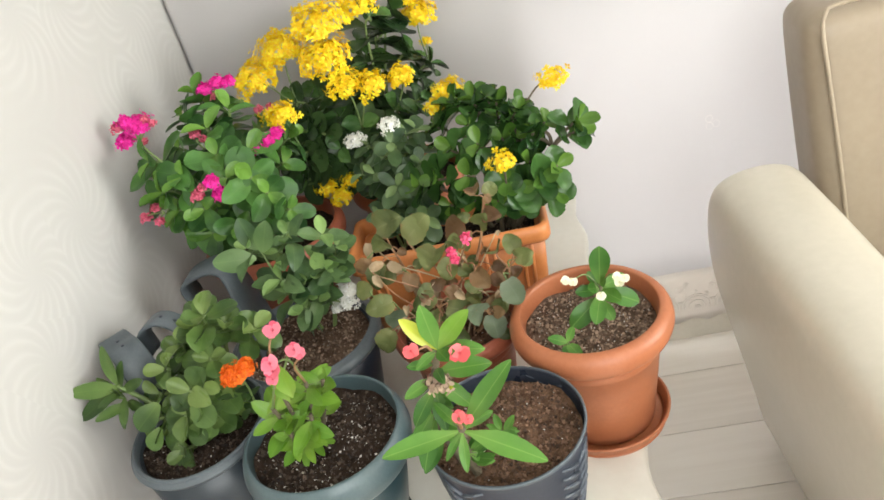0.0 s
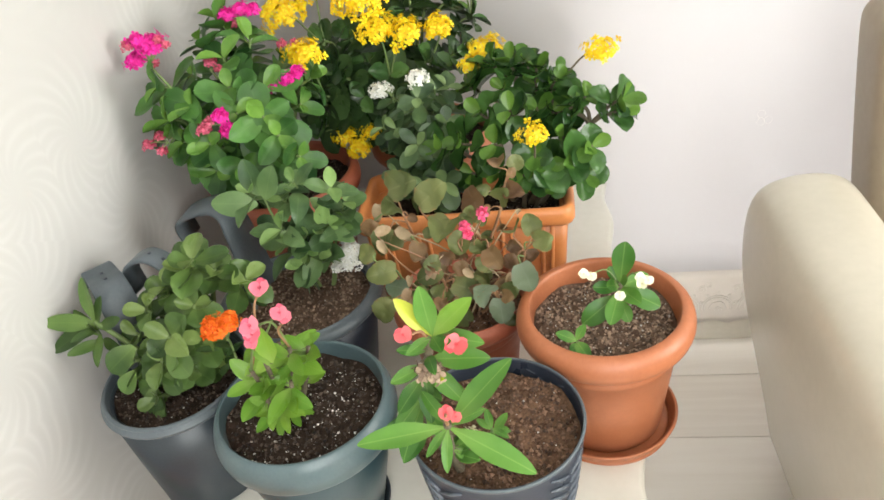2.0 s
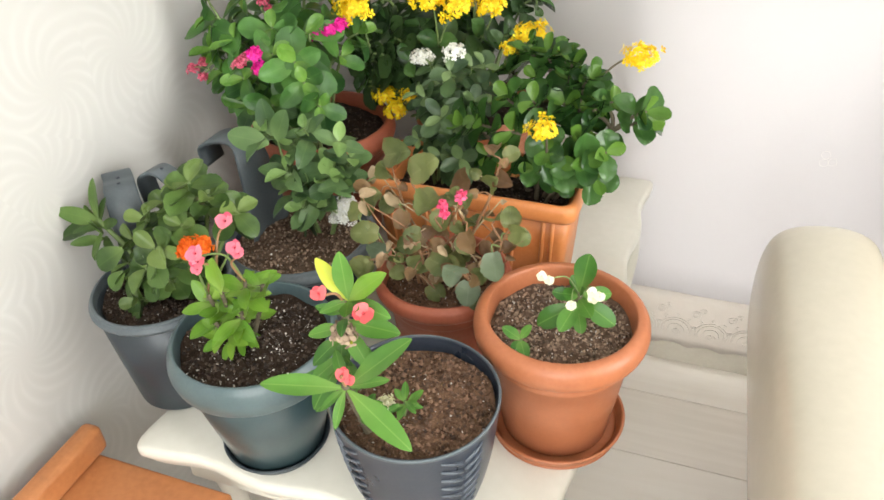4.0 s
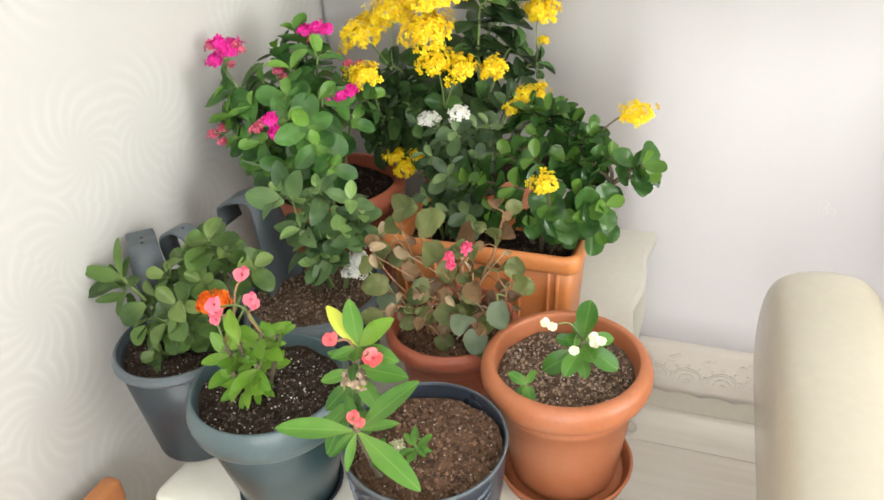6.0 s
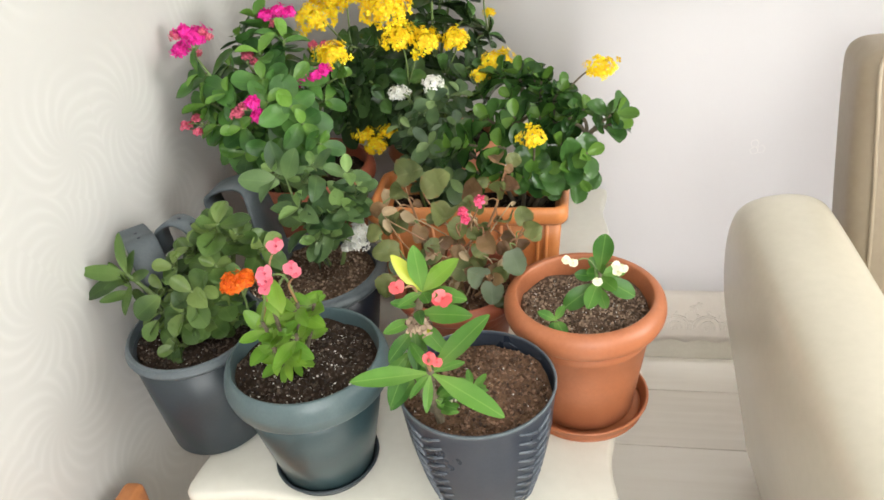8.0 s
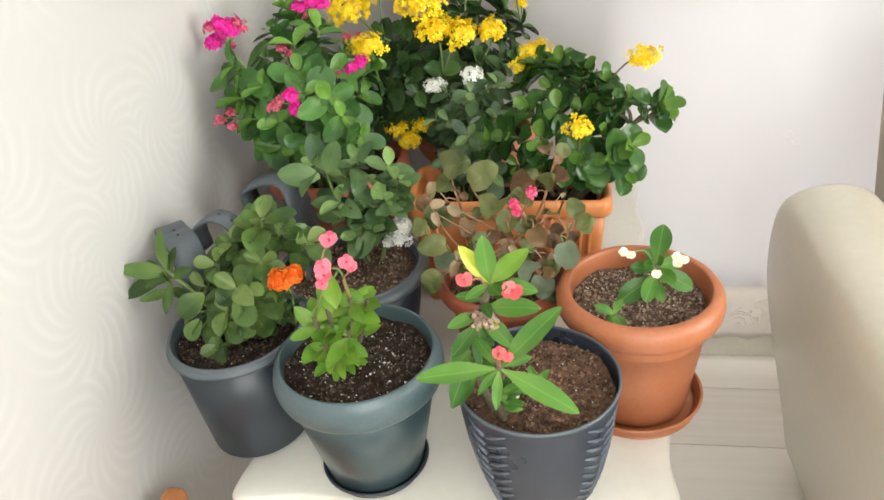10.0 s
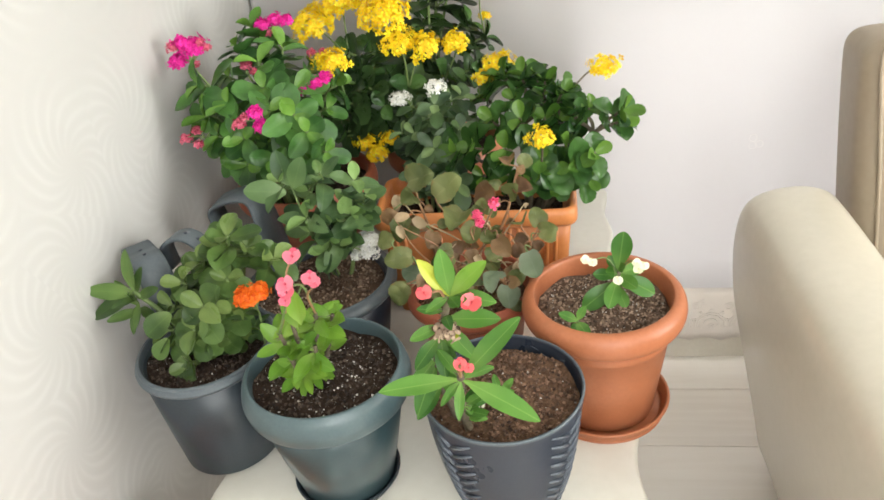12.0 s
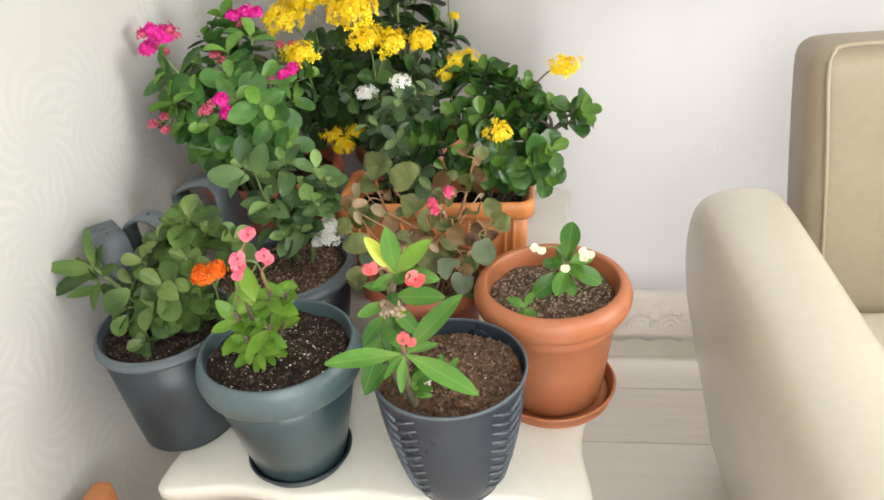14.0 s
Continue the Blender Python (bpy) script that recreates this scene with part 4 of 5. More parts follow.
def kalanchoe(name, root, label, seed, tips, leaf, outline, mat, flowers, petal_mat, petal=0.0075, pairs=4, gap=0.022, stem=STEM_GREEN, spread=1.0, size=1.0, thick=0.004, roots=0.05, extra=0, teeth=0.035, bare=0.35, crown=0.58, hubs=(), cup=0.0):
    """A bushy plant: shoots to the given tips, and flower heads (x, y, z, radius, florets) on stalks."""
    rng = random.Random(seed)
    o = Vector(root)
    plant = thing(name, root, label, "potted plant", "potted plants on the table")
    meshes = leaf_set("leaf", leaf[0], leaf[1], outline, mat, 9, rng, teeth, 0.03, cup)
    young = leaf_set("leaf", leaf[0], leaf[1], outline, YOUNG[mat.name], 3, rng, teeth, 0.015, cup + 0.1)
    tips = [Vector(t) for t in tips]
    for _ in range(extra):
        a, b = rng.sample(tips, 2)
        tips.append(a.lerp(b, rng.uniform(0.3, 0.7)) + Vector((rng.uniform(-0.02, 0.02), rng.uniform(-0.01, 0.03), rng.uniform(-0.06, -0.01))))
    middle = sum(tips, Vector()) / len(tips)
    hubs = [Vector(h) for h in hubs]
    for h in hubs:
        d = h - o
        tube("stem", bezier([(d.x * 0.25, d.y * 0.25, -0.005), (d.x * 0.7, d.y * 0.7, d.z * 0.5), d], 6), (thick * 1.25, thick * 0.9), stem, plant)
    for t in tips:
        d = t - o
        foot = Vector((max(-roots, min(roots, d.x * 0.35)), max(-roots, min(roots, d.y * 0.35)), rng.uniform(-0.006, 0.0)))
        below = [h - o for h in hubs if h.z < t.z - 0.015]
        if below:
            foot = min(below, key=lambda h: (h - d).length)
        out = t - middle
        axis = Vector((out.x * 7, out.y * 5 - 0.40, 0.62 + out.z * 3))
        leafy_shoot(plant, rng, foot, d, meshes, stem, pairs, gap, size, spread, bare, thick, crown, young, axis)
    for x, y, z, r, n in flowers:
        at = Vector((x, y, z)) - o
        near = min(tips, key=lambda q: (q - Vector((x, y, z - 0.04))).length) - o
        flower_stalk(plant, rng, near - Vector((0, 0, 0.01)), at, stem)
        flower_head(plant, rng, at, r, n, petal, petal_mat)
    return plant


# magenta kalanchoe in the large red pot
magenta = kalanchoe("kalanchoe", (-0.53, 1.31, TABLE_Z + 0.225), "bushy kalanchoe with broad green leaves and magenta flower clusters", 101,
                    [(-0.606, 1.33, 1.10), (-0.60, 1.25, 1.066), (-0.635, 1.2, 1.07), (-0.527, 1.22, 1.05), (-0.587, 1.19, 1.035), (-0.462, 1.17, 1.015), (-0.437, 1.15, 0.99), (-0.408, 1.14, 0.955), (-0.515, 1.33, 1.09), (-0.474, 1.35, 1.043), (-0.434, 1.36, 1.0), (-0.61, 1.17, 0.983), (-0.443, 1.3, 0.977), (-0.556, 1.15, 0.985), (-0.509, 1.18, 1.02), (-0.635, 1.19, 1.015), (-0.588, 1.38, 1.12), (-0.50, 1.14, 0.945), (-0.56, 1.36, 1.10), (-0.55, 1.28, 1.08), (-0.48, 1.25, 1.035), (-0.60, 1.2, 0.95), (-0.565, 1.16, 0.93), (-0.465, 1.2, 0.94)],
                    (0.066, 0.046), obovate, LEAF_FRESH, [], MAGENTA, 0.0095, 4, 0.020, extra=10)
rng = random.Random(7)


def loose_cluster(plant, centre, foot, heads):
    """Florets in a few separate tufts (dx, dz, radius, florets, faded) on thin stalks that part from one."""
    o = plant.location
    c, f = Vector(centre) - o, Vector(foot) - o
    fork = f.lerp(c, 0.72)
    flower_stalk(plant, rng, f, fork, STEM_GREEN, 0.0022)
    for dx, dz, r, n, faded in heads:
        at = c + Vector((dx, rng.uniform(-0.008, 0.008), dz))
        tube("flower_stalk", bezier([fork, fork.lerp(at, 0.6) + Vector((0, 0, 0.003)), at], 4), (0.0014, 0.001), STEM_GREEN, plant)
        if faded:
            flower_head(plant, rng, at, r, n, 0.0065, CRIMSON, label="faded crimson flower tuft")
        else:
            flower_head(plant, rng, at, r, n, 0.0088, MAGENTA)


loose_cluster(magenta, (-0.662, 1.24, 1.118), (-0.615, 1.20, 1.065), ((0.014, 0.008, 0.021, 24, False), (-0.021, -0.016, 0.017, 17, False), (-0.020, 0.014, 0.010, 9, True), (0.039, 0.006, 0.006, 5, True), (0.010, -0.022, 0.007, 6, True), (0.030, 0.016, 0.006, 5, True), (-0.006, 0.020, 0.013, 11, False)))
loose_cluster(magenta, (-0.541, 1.375, 1.125), (-0.555, 1.36, 1.09), ((-0.022, -0.002, 0.014, 12, False), (0.004, 0.006, 0.014, 12, False), (0.026, 0.004, 0.011, 9, False), (-0.012, -0.014, 0.009, 7, True)))
loose_cluster(magenta, (-0.452, 1.28, 1.034), (-0.475, 1.25, 1.02), ((-0.018, -0.004, 0.013, 12, False), (0.004, 0.0, 0.013, 12, False), (0.020, 0.006, 0.011, 10, False)))
loose_cluster(magenta, (-0.534, 1.15, 1.018), (-0.515, 1.18, 1.0), ((0.012, 0.014, 0.012, 11, False), (0.017, -0.012, 0.014, 13, False), (-0.024, -0.006, 0.012, 10, True), (-0.010, 0.006, 0.006, 5, True)))
loose_cluster(magenta, (-0.653, 1.17, 0.985), (-0.60, 1.18, 0.975), ((-0.024, -0.004, 0.010, 8, True), (0.002, 0.010, 0.008, 7, True), (0.004, -0.012, 0.008, 6, True)))
loose_cluster(magenta, (-0.565, 1.27, 1.075), (-0.56, 1.26, 1.05), ((-0.006, 0.004, 0.010, 8, True), (0.010, -0.006, 0.007, 5, True)))
loose_cluster(magenta, (-0.467, 1.37, 1.065), (-0.475, 1.35, 1.04), ((-0.008, 0.0, 0.009, 7, True), (0.012, -0.002, 0.008, 6, True)))

# tall yellow kalanchoe at the back
kalanchoe("kalanchoe", (-0.275, 1.54, TABLE_Z + 0.205), "tall dark green kalanchoe crowned with dense yellow flower clusters", 102,
          [(-0.24, 1.6, 1.09), (-0.2, 1.6, 1.04), (-0.28, 1.58, 1.06), (-0.39, 1.5, 1.02), (-0.36, 1.48, 0.98), (-0.42, 1.45, 0.99), (-0.31, 1.45, 0.96), (-0.24, 1.5, 0.96), (-0.42, 1.45, 0.92), (-0.38, 1.45, 0.88), (-0.19, 1.52, 0.96), (-0.21, 1.62, 1.13), (-0.32, 1.52, 1.02), (-0.43, 1.47, 1.03), (-0.3, 1.44, 0.9), (-0.16, 1.62, 1.0), (-0.25, 1.56, 1.14), (-0.44, 1.43, 0.95), (-0.41, 1.42, 0.91), (-0.45, 1.45, 0.98), (-0.36, 1.42, 0.93), (-0.33, 1.42, 0.87), (-0.40, 1.43, 0.97), (-0.43, 1.44, 0.87), (-0.455, 1.40, 0.93), (-0.44, 1.39, 0.89), (-0.46, 1.41, 0.97), (-0.425, 1.39, 0.95), (-0.44, 1.40, 0.91)],
          (0.068, 0.056), obovate, LEAF_DEEP, [(-0.50, 1.49, 1.09, 0.043, 94), (-0.44, 1.52, 1.125, 0.048, 108), (-0.343, 1.469, 1.105, 0.052, 122), (-0.345, 1.50, 1.165, 0.055, 122), (-0.315, 1.428, 1.056, 0.033, 50), (-0.262, 1.43, 1.046, 0.032, 48), (-0.208, 1.46, 1.038, 0.026, 34), (-0.165, 1.66, 1.10, 0.038, 81), (-0.165, 1.67, 1.15, 0.041, 81), (-0.27, 1.57, 1.17, 0.043, 81), (-0.43, 1.345, 1.052, 0.031, 46), (-0.405, 1.385, 0.868, 0.021, 24), (-0.378, 1.375, 0.845, 0.022, 26), (-0.352, 1.385, 0.872, 0.017, 16), (-0.163, 1.686, 1.03, 0.011, 7)], YELLOW, 0.0080, 4, 0.024, extra=16)

# white kalanchoe and yellow kalanchoe in the planter
kalanchoe("kalanchoe", (-0.25, 1.28, TABLE_Z + 0.190), "small-leaved grey-green kalanchoe with white flowers in the planter", 103,
          [(-0.25, 1.32, 0.94), (-0.21, 1.35, 0.96), (-0.28, 1.29, 0.92), (-0.24, 1.26, 0.9), (-0.19, 1.3, 0.92), (-0.29, 1.36, 0.95), (-0.19, 1.36, 0.96), (-0.31, 1.32, 0.91), (-0.235, 1.3, 0.97), (-0.22, 1.27, 0.87), (-0.24, 1.25, 0.83), (-0.285, 1.26, 0.85), (-0.20, 1.245, 0.83)],
          (0.046, 0.030), obovate, LEAF_MUTED, [(-0.316, 1.37, 0.960, 0.019, 20), (-0.234, 1.323, 0.997, 0.018, 18)], WHITE_PETAL, 0.0072, 6, 0.016, extra=8, roots=0.04, thick=0.003)
kalanchoe("kalanchoe", (-0.07, 1.285, TABLE_Z + 0.190), "glossy round-leaved kalanchoe with a few yellow flower heads in the planter", 104,
          [(0.108, 1.28, 0.945), (0.1, 1.285, 0.922), (0.011, 1.34, 0.97), (-0.045, 1.36, 1.0), (-0.114, 1.38, 0.99), (-0.032, 1.34, 0.96), (-0.077, 1.27, 0.945), (-0.161, 1.25, 0.90), (-0.105, 1.24, 0.90), (-0.039, 1.22, 0.885), (0.027, 1.28, 0.938), (0.056, 1.235, 0.886), (0.05, 1.3, 0.945), (0.01, 1.25, 0.898), (-0.018, 1.225, 0.862), (0.023, 1.22, 0.87), (-0.149, 1.38, 0.95), (-0.197, 1.26, 0.895), (-0.07, 1.38, 0.97), (-0.13, 1.30, 0.93), (-0.06, 1.225, 0.845), (-0.105, 1.235, 0.85), (-0.15, 1.245, 0.845), (0.045, 1.225, 0.84), (-0.01, 1.235, 0.82), (-0.105, 1.36, 0.995), (-0.075, 1.35, 1.0), (-0.03, 1.345, 0.985), (-0.09, 1.33, 0.96), (0.0, 1.33, 0.965), (-0.005, 1.31, 0.92), (0.024, 1.32, 0.932), (-0.032, 1.31, 0.928), (0.018, 1.30, 0.90)],
          (0.050, 0.045), obovate, LEAF_GLOSSY, [(0.082, 1.372, 0.998, 0.027, 32), (-0.036, 1.176, 0.946, 0.020, 18), (-0.119, 1.417, 1.0, 0.032, 42), (-0.15, 1.40, 0.985, 0.016, 14)], YELLOW, 0.0078, 3, 0.016, extra=0, roots=0.06, stem=STEM_BROWN, bare=0.1, crown=0.68, cup=0.12, hubs=[(-0.115, 1.30, 0.83), (-0.08, 1.34, 0.90), (-0.02, 1.29, 0.83), (0.02, 1.30, 0.88), (-0.06, 1.26, 0.82), (0.055, 1.285, 0.90)])

# pale kalanchoe in the dark hanging pot
pale = kalanchoe("kalanchoe", (-0.40, 1.085, TABLE_Z + 0.165), "pale grey-green kalanchoe leaning over its pot with one white flower cluster", 105,
                 [(-0.468, 1.066, 0.940), (-0.405, 1.075, 0.945), (-0.43, 1.075, 0.915), (-0.35, 1.085, 0.925), (-0.335, 1.09, 0.895), (-0.375, 1.065, 0.865), (-0.435, 1.05, 0.875), (-0.41, 1.055, 0.855), (-0.345, 1.07, 0.86), (-0.385, 1.05, 0.825), (-0.415, 1.045, 0.815), (-0.44, 1.06, 0.84)],
                 (0.056, 0.036), oval, LEAF_PALE, [(-0.338, 1.062, 0.822, 0.018, 26), (-0.342, 1.06, 0.800, 0.016, 20), (-0.364, 1.062, 0.792, 0.009, 8)], WHITE_PETAL, 0.0065, 3, 0.022, thick=0.0026, extra=2, roots=0.03, bare=0.12, hubs=[(-0.425, 1.08, 0.80), (-0.445, 1.07, 0.865), (-0.375, 1.085, 0.79), (-0.365, 1.095, 0.835)])
rng = random.Random(17)
for (x, y, z), (dx, dy, dz), s in (((-0.062, -0.030, 0.195), (-0.95, -0.25, 0.22), 1.35), ((-0.058, -0.022, 0.205), (-0.18, 0.0, 1), 1.2), ((-0.050, -0.025, 0.20), (0.40, -0.05, 0.9), 1.15)):
    set_leaf(pale, "leaf", leaf_mesh("large_leaf", 0.052, 0.030, oval, 0.2, 0.1, LEAF_PALE), (x, y, z), (dx, dy, dz), (0.1, -0.9, 0.5), s)

# jade-like kalanchoe in the grey hanging pot
olive = kalanchoe("kalanchoe", (-0.558, 0.862, TABLE_Z + 0.180), "fleshy olive-green kalanchoe in dense rosettes", 106,
                  [(-0.507, 0.90, 0.930), (-0.485, 0.91, 0.905), (-0.455, 0.93, 0.870), (-0.53, 0.91, 0.905), (-0.56, 0.90, 0.885), (-0.505, 0.86, 0.880), (-0.540, 0.83, 0.850), (-0.500, 0.835, 0.835), (-0.560, 0.82, 0.815), (-0.524, 0.82, 0.800), (-0.590, 0.845, 0.790), (-0.575, 0.80, 0.765), (-0.605, 0.855, 0.835), (-0.588, 0.875, 0.865), (-0.615, 0.84, 0.80)],
                  (0.050, 0.036), obovate, LEAF_OLIVE, [], YELLOW, 0.008, 4, 0.018, extra=3, cup=0.12, bare=0.15, roots=0.03, thick=0.005, crown=0.70)
rng = random.Random(19)
blade = [leaf_mesh("leaf", 0.068, 0.024, oval, c, b, LEAF_OLIVE) for c, b in ((0.25, 0.1), (0.15, -0.05), (0.3, 0.2))]
arm = bezier([(-0.02, -0.005, 0.0), (-0.055, -0.01, 0.07), (-0.097, -0.012, 0.126)], 6)
tube("stem", arm, (0.005, 0.0035), STEM_GREEN, olive)
for k, (along, size) in enumerate((((-0.10, 0.25, 1.0), 0.95), ((-1.0, -0.05, 0.10), 1.1), ((-0.85, -0.35, -0.25), 1.15), ((0.35, 0.1, 0.9), 0.75), ((0.85, -0.1, 0.35), 0.75), ((-0.3, -0.6, 0.25), 0.6), ((-0.1, -0.5, 0.6), 0.45), ((0.2, -0.75, -0.4), 0.7), ((-0.25, -0.7, -0.75), 0.7), ((-0.65, 0.2, 0.65), 0.8), ((0.05, -0.3, 0.9), 0.6), ((0.6, -0.5, 0.1), 0.7), ((-0.7, -0.6, 0.1), 0.75))):
    set_leaf(olive, "leaf", blade[k % 3], arm[-1] - Vector((0, 0, 0.003 * k)), along, (-0.2, -0.7, 0.6), size)
disc = [leaf_mesh("leaf", 0.036, 0.029, obovate, c, 0.1, LEAF_OLIVE) for c in (0.1, 0.25)]
for k, (p, along, size) in enumerate((((-0.025, -0.055, 0.035), (0.05, -0.55, -0.6), 1.1), ((-0.050, -0.040, 0.055), (-0.45, -0.5, -0.55), 1.0), ((0.0, -0.045, 0.055), (0.45, -0.5, -0.5), 1.0), ((-0.060, -0.02, 0.075), (-0.8, -0.3, -0.3), 0.8), ((0.02, -0.045, 0.10), (0.5, -0.45, -0.45), 1.35), ((-0.025, -0.05, 0.11), (-0.6, -0.5, -0.35), 1.3))):
    set_leaf(olive, "leaf", disc[k % 2], p, along, (0.0, -0.8, 0.55), size)

# orange flower beside it
marigold = thing("orange_flower", (-0.47, 0.845, TABLE_Z + 0.168), "single orange double flower on a short green stalk", "flower")
rng = random.Random(5)
flower_stalk(marigold, rng, (0, 0, 0), (0.019, -0.031, 0.155), STEM_GREEN)
flower_head(marigold, rng, (0.010, -0.033, 0.150), 0.0150, 26, 0.0075, ORANGE, 5, 0.40, facing=(0, -0.6, 0.8))
flower_head(marigold, rng, (0.033, -0.029, 0.157), 0.0120, 20, 0.0070, ORANGE, 5, 0.40, facing=(0.3, -0.5, 0.8))
for k in range(6):
    set_leaf(marigold, "leaf", leaf_mesh("stalk_leaf", 0.03, 0.014, oval, 0.2, 0.2, LEAF_DEEP), (0.004 * (k % 2), -0.006 * k, 0.03 + 0.018 * k), (math.cos(k * 2.4), math.sin(k * 2.4), 0.4), (0, 0, 1), 1.0)


# ---- crown of thorns plants ----
def bract_pair(plant, at, size, mat, turn, facing=(0, -0.6, 0.8)):
    """A small flower: two broad ruffled bracts over two narrower ones, round a tiny cup."""
    up = Vector(facing).normalized()
    ruffle = random.Random(round(at[0] * 9000 + at[2] * 7000))
    verts, faces = [], []
    for layer, (tilt, wide) in enumerate(((turn, 0.62), (turn + 1.45, 0.46))):
        u = Vector((math.cos(tilt), 0, math.sin(tilt)))
        u = (u - up * u.dot(up)).normalized()
        w = up.cross(u)
        for s in (-1, 1):
            b = len(verts)
            c = Vector(at) + u * s * size * 0.36 - up * size * 0.12 * layer
            verts.append(c + up * size * 0.03)
            for k in range(12):
                a = 2 * math.pi * k / 12
                r = ruffle.uniform(0.88, 1.1)
                verts.append(c + u * math.cos(a) * size * 0.48 * r + w * math.sin(a) * size * wide * r + up * size * (0.08 + 0.2 * math.cos(a) * s + ruffle.uniform(-0.07, 0.07)))
            faces += [(b, b + 1 + k, b + 1 + (k + 1) % 12) for k in range(12)]
    b = len(verts)
    for k in range(6):
        a = 2 * math.pi * k / 6
        verts.append(Vector(at) + (u * math.cos(a) + w * math.sin(a)) * size * 0.14 + up * size * 0.2)
    verts.append(Vector(at) - up * size * 0.4)
    faces += [(b + k, b + (k + 1) % 6, b + 6) for k in range(6)] + [tuple(b + k for k in range(6))]
    return mesh_object("bract", verts, faces, mat, plant)


def thorny_stem(plant, line, r0, r1, seed):
    rng = random.Random(seed)
    tube("stem", line, (r0, r1), STEM_BROWN, plant, "thorny grey-brown stem", 8)
    verts, faces = [], []
    for i in range(len(line) - 1):
        for _ in range(3):
            d = (line[i + 1] - line[i]).normalized()
            out = d.orthogonal().normalized()
            out.rotate(Matrix.Rotation(rng.uniform(0, 6.3), 3, d))
            p = line[i].lerp(line[i + 1], rng.random()) + out * r1 * 0.6
            q = d.cross(out)
            b = len(verts)
            verts += [p + q * 0.001, p - q * 0.001, p + d * 0.0015, p + out * rng.uniform(0.006, 0.011)]
            faces += [(b, b + 1, b + 3), (b + 1, b + 2, b + 3), (b + 2, b, b + 3)]
    tagged(mesh_object("thorn_cover", verts, faces, STEM_BROWN, plant, smooth=False), kind="stuff")


# pink one in the blue-grey pot
root = Vector((-0.372, 0.775, TABLE_Z + 0.204))
crown_pink = thing("crown_of_thorns", root, "small crown of thorns with lime leaves and pink bracts", "potted plant", "potted plants on the table")
rng = random.Random(33)
lime = leaf_set("leaf", 0.052, 0.022, lance, LEAF_LIME, 6, rng)
shoots = [(-0.375, 0.757, 0.885), (-0.345, 0.775, 0.875), (-0.395, 0.755, 0.855), (-0.325, 0.785, 0.865), (-0.38, 0.735, 0.83), (-0.35, 0.76, 0.83), (-0.365, 0.79, 0.87)]
for i, s in enumerate(shoots):
    tip = Vector(s) - root
    line = bezier([(tip.x * 0.3, tip.y * 0.3, -0.004), (tip.x * 0.7, tip.y * 0.7, tip.z * 0.5), tip], 5)
    thorny_stem(crown_pink, line, 0.0038, 0.0028, 40 + i)
    for k in range(8):
        f = rng.uniform(0.40, 1.0)
        p = line[min(len(line) - 1, int(f * (len(line) - 1)))]
        a = k * 2.4 + i
        set_leaf(crown_pink, "leaf", rng.choice(lime), p, (math.cos(a), math.sin(a), rng.uniform(-0.1, 1.1)), (0, -0.6, 0.8), rng.uniform(0.6, 1.05))
for k in range(12):
    a = k * 2.39
    set_leaf(crown_pink, "leaf", rng.choice(lime), (0.012 * math.cos(a), -0.012 + 0.012 * math.sin(a), 0.02), (math.cos(a) * 0.7, math.sin(a) * 0.5 - 0.3, rng.uniform(-0.7, 0.0)), (0, -0.7, 0.6), rng.uniform(0.5, 0.8))
for i, (p, s, t) in enumerate((((-0.3645, 0.789, 0.959), 0.015, 0.05), ((-0.343, 0.698, 0.975), 0.014, 0.9), ((-0.345, 0.70, 0.961), 0.013, 2.3), ((-0.335, 0.759, 0.943), 0.013, 0.2), ((-0.328, 0.756, 0.938), 0.010, 1.2), ((-0.350, 0.702, 0.947), 0.010, 0.5))):
    at = Vector(p) - root
    flower_stalk(crown_pink, rng, Vector(shoots[i % 3]) - root, at, STEM_GREEN if i % 2 else STEM_RED, 0.0018)
    bract_pair(crown_pink, at, s, PINK, t)

set_leaf(crown_pink, "leaf", lime[0], Vector((-0.352, 0.735, 0.885)) - root, (0.05, -0.12, 1), (0.1, -1, 0.2), 1.15)
set_leaf(crown_pink, "leaf", lime[3], Vector((-0.362, 0.745, 0.87)) - root, (-0.25, -0.1, 1), (0.0, -1, 0.3), 0.95)

# coral one in the anthracite pot
root = Vector((-0.135, 0.685, TABLE_Z + 0.190))
crown_coral = thing("crown_of_thorns", root, "crown of thorns with long bright green leaves and coral bracts", "potted plant", "potted plants on the table")
rng = random.Random(34)
main = bezier([(0.0, 0.0, -0.006), (-0.004, -0.015, 0.06), (0.005, -0.045, 0.125)], 8)
thorny_stem(crown_coral, main, 0.006, 0.005, 51)
upper = bezier([(-0.012, 0.012, -0.006), (-0.035, 0.02, 0.08), (-0.022, 0.014, 0.15), (-0.006, 0.006, 0.205)], 7)
thorny_stem(crown_coral, upper, 0.006, 0.0045, 52)
long_leaf = [leaf_mesh("leaf", 0.098, 0.027, lance, 0.25, b, LEAF_EUPHORBIA, 0.01) for b in (0.05, 0.12, 0.2)]
mid_leaf = [leaf_mesh("leaf", 0.060, 0.023, lance, 0.25, b, LEAF_EUPHORBIA, 0.01) for b in (0.0, 0.15, 0.3)]
yellow_leaf = leaf_mesh("leaf", 0.062, 0.02, lance, 0.3, 0.05, LEAF_YELLOW)
tip = main[-1]
